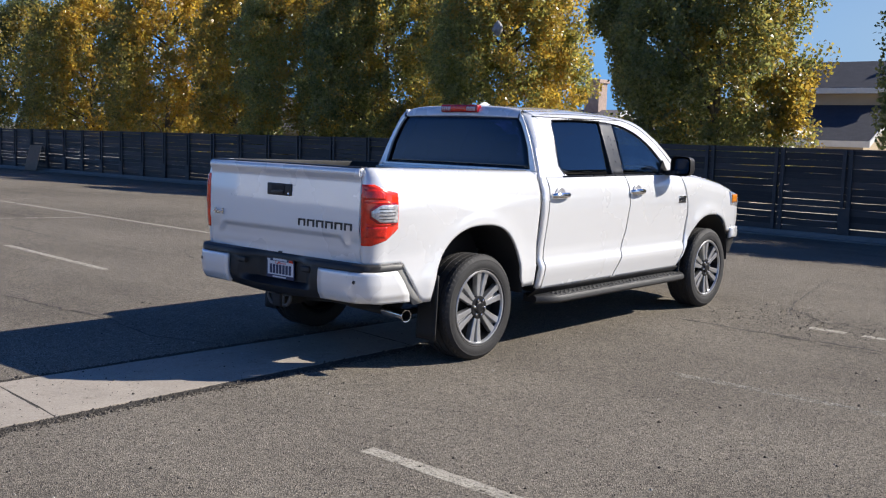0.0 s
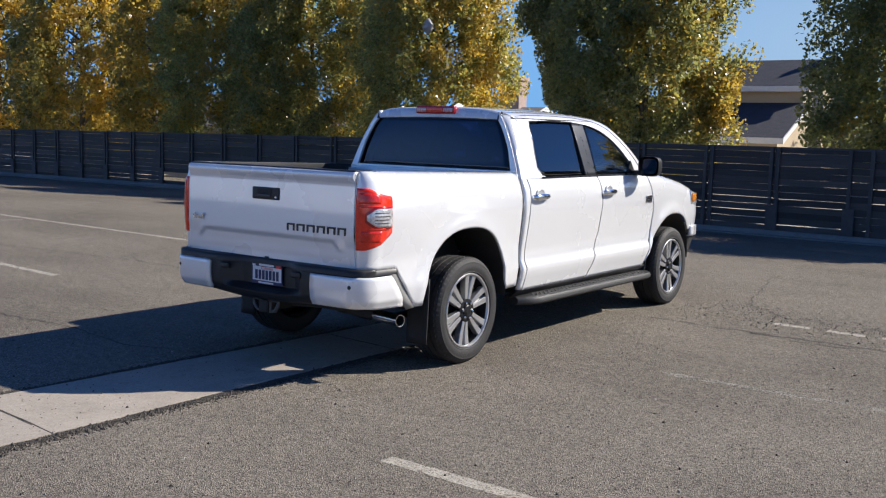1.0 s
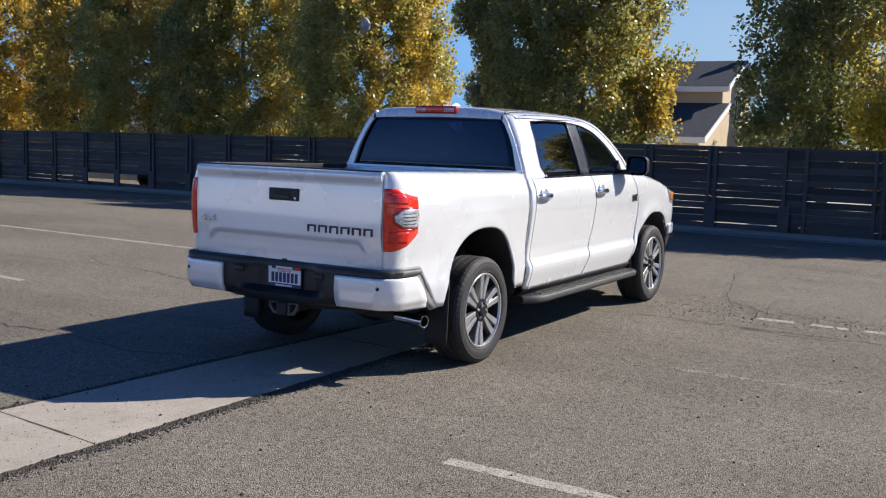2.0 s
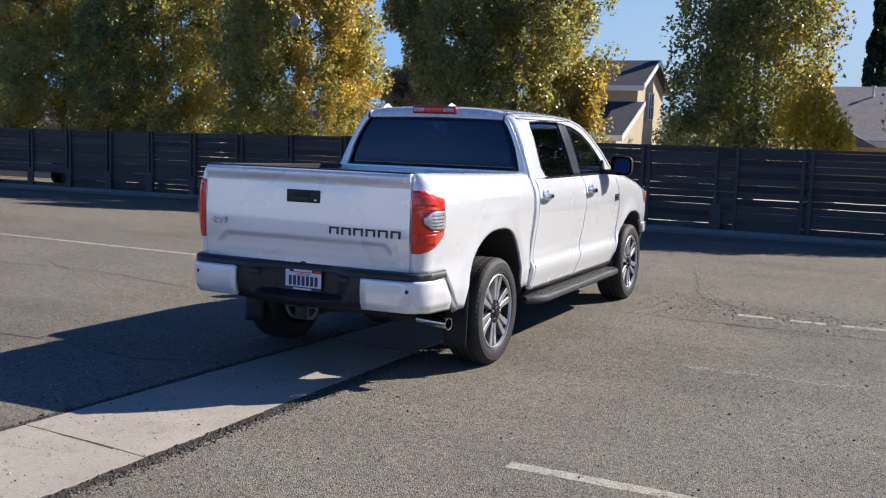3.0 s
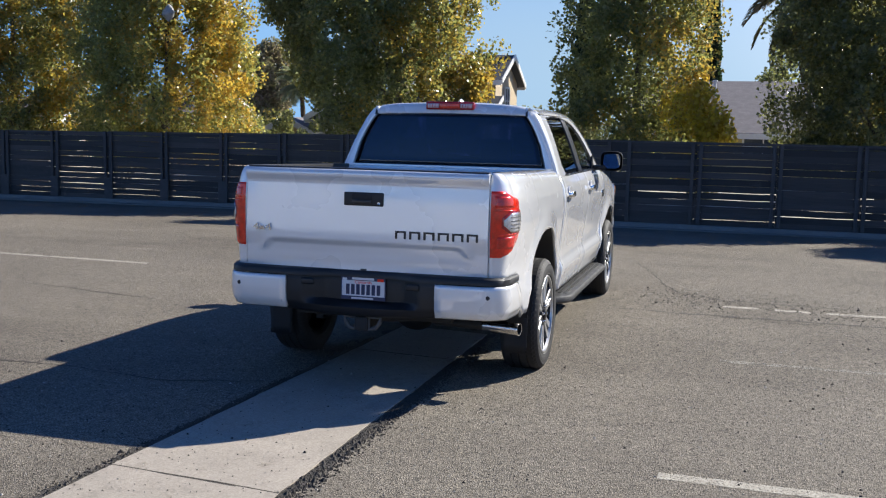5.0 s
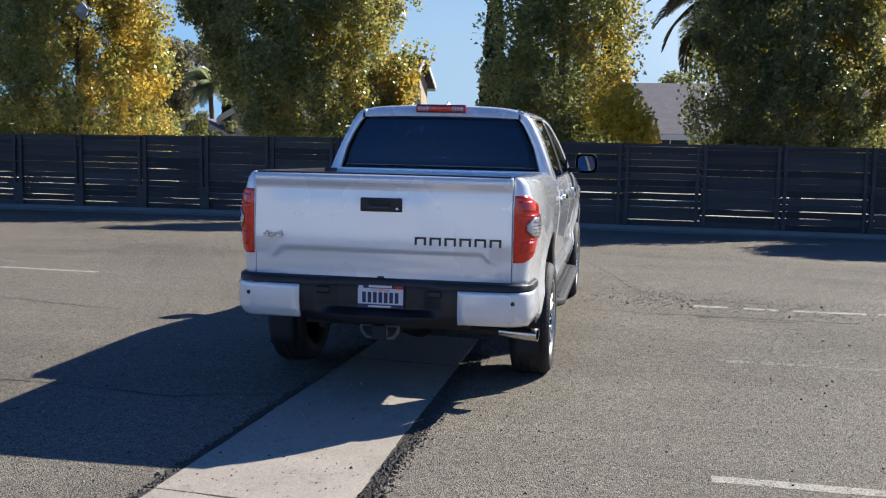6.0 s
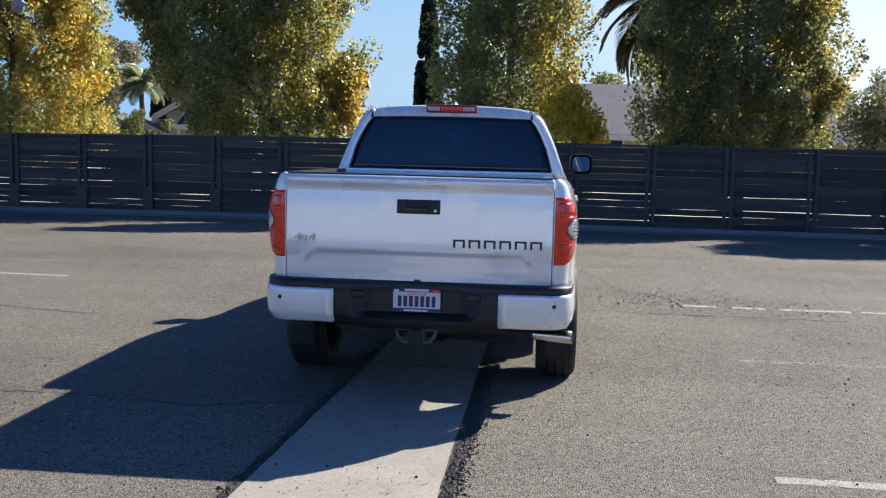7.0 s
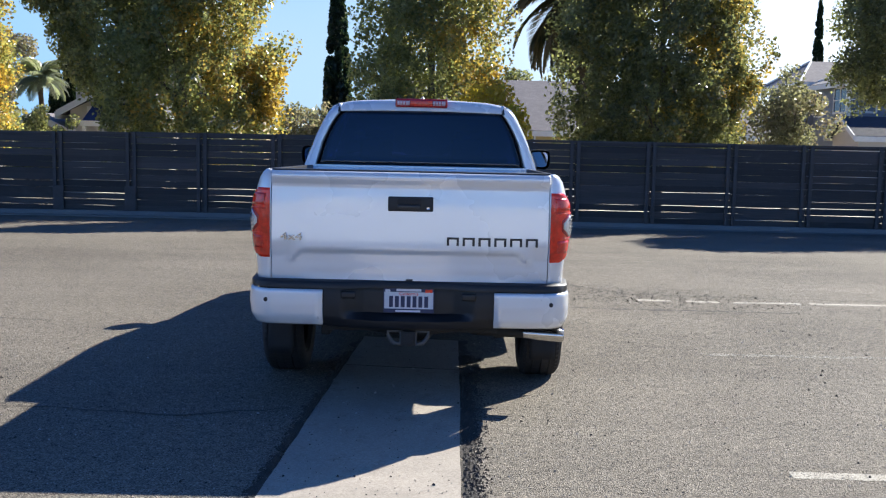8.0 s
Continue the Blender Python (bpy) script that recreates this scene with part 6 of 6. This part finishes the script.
def window(house, x, y, z, w, h, facing, bars=1, base=-0.75):
    """A framed window on a wall, at world coordinates; facing: -y or +x."""
    o = house.location
    m = Matrix.Translation((x - o.x, y - o.y, z - base)) @ pose(0, 0, 0, 0, 0, {"-y": 0, "+x": 90, "-x": -90}[facing])
    t = 0.09
    fr = joined(block((-w / 2 - t, -0.05, -t), (w / 2 + t, 0.03, 0)), block((-w / 2 - t, -0.05, h), (w / 2 + t, 0.03, h + t)), block((-w / 2 - t, -0.05, 0), (-w / 2, 0.03, h)), block((w / 2, -0.05, 0), (w / 2 + t, 0.03, h)),
                *[block((-w / 2 + w * (k + 1) / (bars + 1) - 0.025, -0.04, 0), (-w / 2 + w * (k + 1) / (bars + 1) + 0.025, 0.03, h)) for k in range(bars)], block((-w / 2, -0.04, h / 2 - 0.02), (w / 2, 0.0, h / 2 + 0.02)))
    ob = part("window", data("window", *fr, "trim"), house, "white framed window", m)
    part("pane", data("pane", *block((-w / 2, -0.012, 0), (w / 2, 0.02, h)), "house_glass"), ob)


# two-storey tan house: upper block and a lower wing in front
h1 = pitched("house", "two-storey tan stucco house with dark shingles", -14, -8.75, 39.4, 44.1, 4.12, 5.25, "x", "stucco_tan", "shingle_blue", 0.35)
window(h1, -8.74, 41.75, 2.62, 0.8, 1.15, "+x", 1)
o1 = h1.location
shed = prism([(36.3 - o1.y, 0), (39.4 - o1.y, 0), (39.4 - o1.y, 3.95), (36.3 - o1.y, 2.55)], -14 - o1.x, -8.752 - o1.x, "x")
part("wing_wall", data("wing_wall", *shed, "stucco_tan"), h1, "tan stucco wall of the lower wing")
lean = prism([(35.9 - o1.y, 2.39), (39.39 - o1.y, 3.96), (39.39 - o1.y, 4.1), (35.9 - o1.y, 2.53)], -14.3 - o1.x, -8.4 - o1.x, "x")
wing = part("wing_roof", data("wing_roof", *lean, "shingle_blue"), h1, "dark shingled lean-to roof")
lean = prism([(35.9 - o1.y, 2.33), (39.39 - o1.y, 3.9), (39.39 - o1.y, 4.13), (35.9 - o1.y, 2.56)], -8.4 - o1.x, -8.35 - o1.x, "x")
part("rake_board", data("rake_board", *lean, "trim"), wing, "white rake board")
part("eave_board", data("eave_board", *block((-14.3 - o1.x, 35.84 - o1.y, 2.3), (-8.35 - o1.x, 35.9 - o1.y, 2.55)), "trim"), wing, "white eave board")
# chimney house
h2 = pitched("house", "tan gabled house with a brick chimney", -34.0, -23.1, 38.2, 44.0, 1.85, 2.97, "x", "stucco_pink", "shingle_tan", 0.4)
chim = joined(block((-0.45, -0.4, 0), (0.45, 0.4, 5.25), 0.01), block((-0.54, -0.49, 5.25), (0.54, 0.49, 5.45), 0.02))
part("chimney", data("chimney", *chim, "brick"), h2, "pinkish brick chimney", Matrix.Translation((-24.6 - h2.location.x, 41.1 - h2.location.y, 0)))
# low house with awning behind the green tree
h3 = pitched("house", "off-white gabled house with a dark awning", -12.75, -9.65, 28.0, 31.4, 2.2, 3.05, "y", "stucco_white", "shingle_grey", 0.35)
part("chimney", data("chimney", *block((-0.21, -0.5, 0), (0.21, 0.5, 4.45), 0.02), "stucco_white"), h3, "white plastered chimney", Matrix.Translation((-1.24, -0.95, 0)))
window(h3, -11.83, 28.0, 1.85, 0.5, 0.4, "-y", 1)
aw = prism([(-1.72, 3.22), (-3.0, 2.6), (-3.0, 2.52), (-1.72, 3.14)], -0.7, 0.8, "x")
part("awning", data("awning", *aw, "awning"), h3, "navy blue awning")
part("awning_board", data("awning_board", *block((-0.75, -3.06, 2.42), (0.85, -3.002, 2.6), 0.005), "trim"), h3, "white board under the awning")
for dx in (-0.65, 0.7):
    part("awning_post", data("awning_post", *block((dx - 0.05, -3.0, 0), (dx + 0.05, -2.9, 2.45), 0.005), "trim"), h3)
pitched("house_wing", "low tan wing of the gabled house", -14.6, -12.9, 27.6, 31.0, 1.55, 1.95, "y", "stucco_tan", "shingle_tan", 0.25)
# long grey roof with yellow walls
h4 = pitched("house", "single-storey yellow house with a long grey roof", -2.5, 14.5, 39.5, 50.5, 1.95, 4.25, "x", "stucco_yellow", "shingle_tan", 0.5)
for dx in (-7.0, -5.05):
    part("vent_pipe", data("vent_pipe", *joined(tube([(dx, -1.2, 4.4), (dx, -1.2, 5.05)], 0.06, 8), tube([(dx, -1.2, 5.05), (dx, -1.2, 5.12)], 0.11, 8)), "trim", 40), h4, "white roof vent pipe")
window(h4, 3.2, 39.5, 0.9, 1.6, 0.8, "-y", 1)
hip = prism([(-2.6, 2.35), (0.6, 2.35), (-1.0, 3.2)], -6.6, -4.2)
part("porch_roof", data("porch_roof", *hip, "shingle_grey"), h4, "small grey porch roof", Matrix.Translation((-5.0, 0, 0.0)))
# blue-grey two-storey house with hipped roofs
def hipped(name, text, x0, x1, y0, y1, eave, ridge, inset, wall, roof, over=0.4, base=-0.75):
    """A house whose roof slopes on all four sides."""
    house = thing(name, text, "house", (x0, y0, base))
    w, d, e, r = x1 - x0, y1 - y0, eave - base, ridge - base
    part("wall", data("wall", *block((0, 0, 0), (w, d, e)), wall), house)
    lo = e - 0.12
    a, b, c, f = (-over, -over, lo), (w + over, -over, lo), (w + over, d + over, lo), (-over, d + over, lo)
    p, q = (inset, d / 2, r), (w - inset, d / 2, r)
    for pts in ((a, b, q, p), (b, c, q), (c, f, p, q), (f, a, p)):
        k = len(pts)
        solid_ = [Vector(v) for v in pts] + [Vector(v) + Vector((0, 0, 0.12)) for v in pts]
        part("roof", data("roof", solid_, [tuple(range(k)), tuple(range(k, 2 * k))] + [(i, (i + 1) % k, k + (i + 1) % k, k + i) for i in range(k)], roof), house, "shingled roof slope")
    for u, v in ((a, b), (f, a)):
        part("eave_board", data("eave_board", *block((min(u[0], v[0]) - 0.04, min(u[1], v[1]) - 0.04, lo - 0.14), (max(u[0], v[0]) + 0.01, max(u[1], v[1]) + 0.01, lo + 0.1)), "trim"), house, "white eave board")
    for u in (a, f):
        part("ridge_cap", data("ridge_cap", *tube([Vector(u) + Vector((0, 0, 0.12)), Vector(p) + Vector((0, 0, 0.12))], 0.07, 6), "trim"), house)
    return house


h5 = hipped("house", "two-storey blue grey house with white corner windows", 19.05, 27.0, 42.0, 46.6, 4.5, 5.5, 2.6, "stucco_blue", "shingle_tan")
for z, yy, w_ in ((3.09, 42.95, 1.55), (2.95, 45.8, 1.0)):
    window(h5, 19.05, yy, z, w_, 1.12, "-x", 1)
window(h5, 19.75, 42.0, 3.12, 1.2, 1.1, "-y", 2)
window(h5, 22.2, 42.0, 3.12, 1.2, 1.1, "-y", 2)
part("corner_board", data("corner_board", *block((-0.06, -0.06, 3.35), (0.12, 0.12, 5.2), 0.01), "trim"), h5, "white corner board")
pitched("house_wing", "blue grey garage wing with a shingled roof", 18.4, 27.0, 38.8, 41.9, 1.95, 2.7, "x", "stucco_white", "shingle_blue", 0.3)
hipped("house_wing", "blue grey rear wing with a taupe hipped roof", 18.5, 27.0, 46.7, 52.5, 4.7, 5.85, 1.3, "stucco_blue", "shingle_tan", 0.3)
# homes at the far left behind the trees
pitched("house", "pale low house behind the tree row", -48, -30, 27.0, 34.0, 1.75, 3.2, "x", "stucco_white", "shingle_tan", 0.4)
pitched("house", "pale low house behind the hedge", -29, -22.5, 25.5, 31.0, 1.7, 2.6, "x", "stucco_white", "shingle_tan", 0.4)
# a parked car's wheel seen under the open fence boards
car = thing("parked_car", "dark car parked behind the fence", "car", (-22.85, 20.6, ground_z(-22.85, 20.6)))
part("body", data("body", *block((-1.72, -0.8, 0.25), (2.1, 0.8, 0.85), 0.15, 3), "satin", 40), car)
part("cabin", data("cabin", *block((-1.2, -0.7, 0.8), (1.0, 0.7, 1.4), 0.2, 3), "house_glass", 40), car)
cw = data("wheel", *lathe([(-0.1, 0.19), (-0.11, 0.3), (-0.08, 0.33), (0.08, 0.33), (0.11, 0.3), (0.1, 0.19), (0.06, 0.18), (0.06, 0.001)], 28, "y"), "rubber", 40)
for dx in (-1.35, 1.35):
    for dy in (-0.72, 0.72):
        part("wheel", cw, car, "", Matrix.Translation((dx, dy, 0.33)))
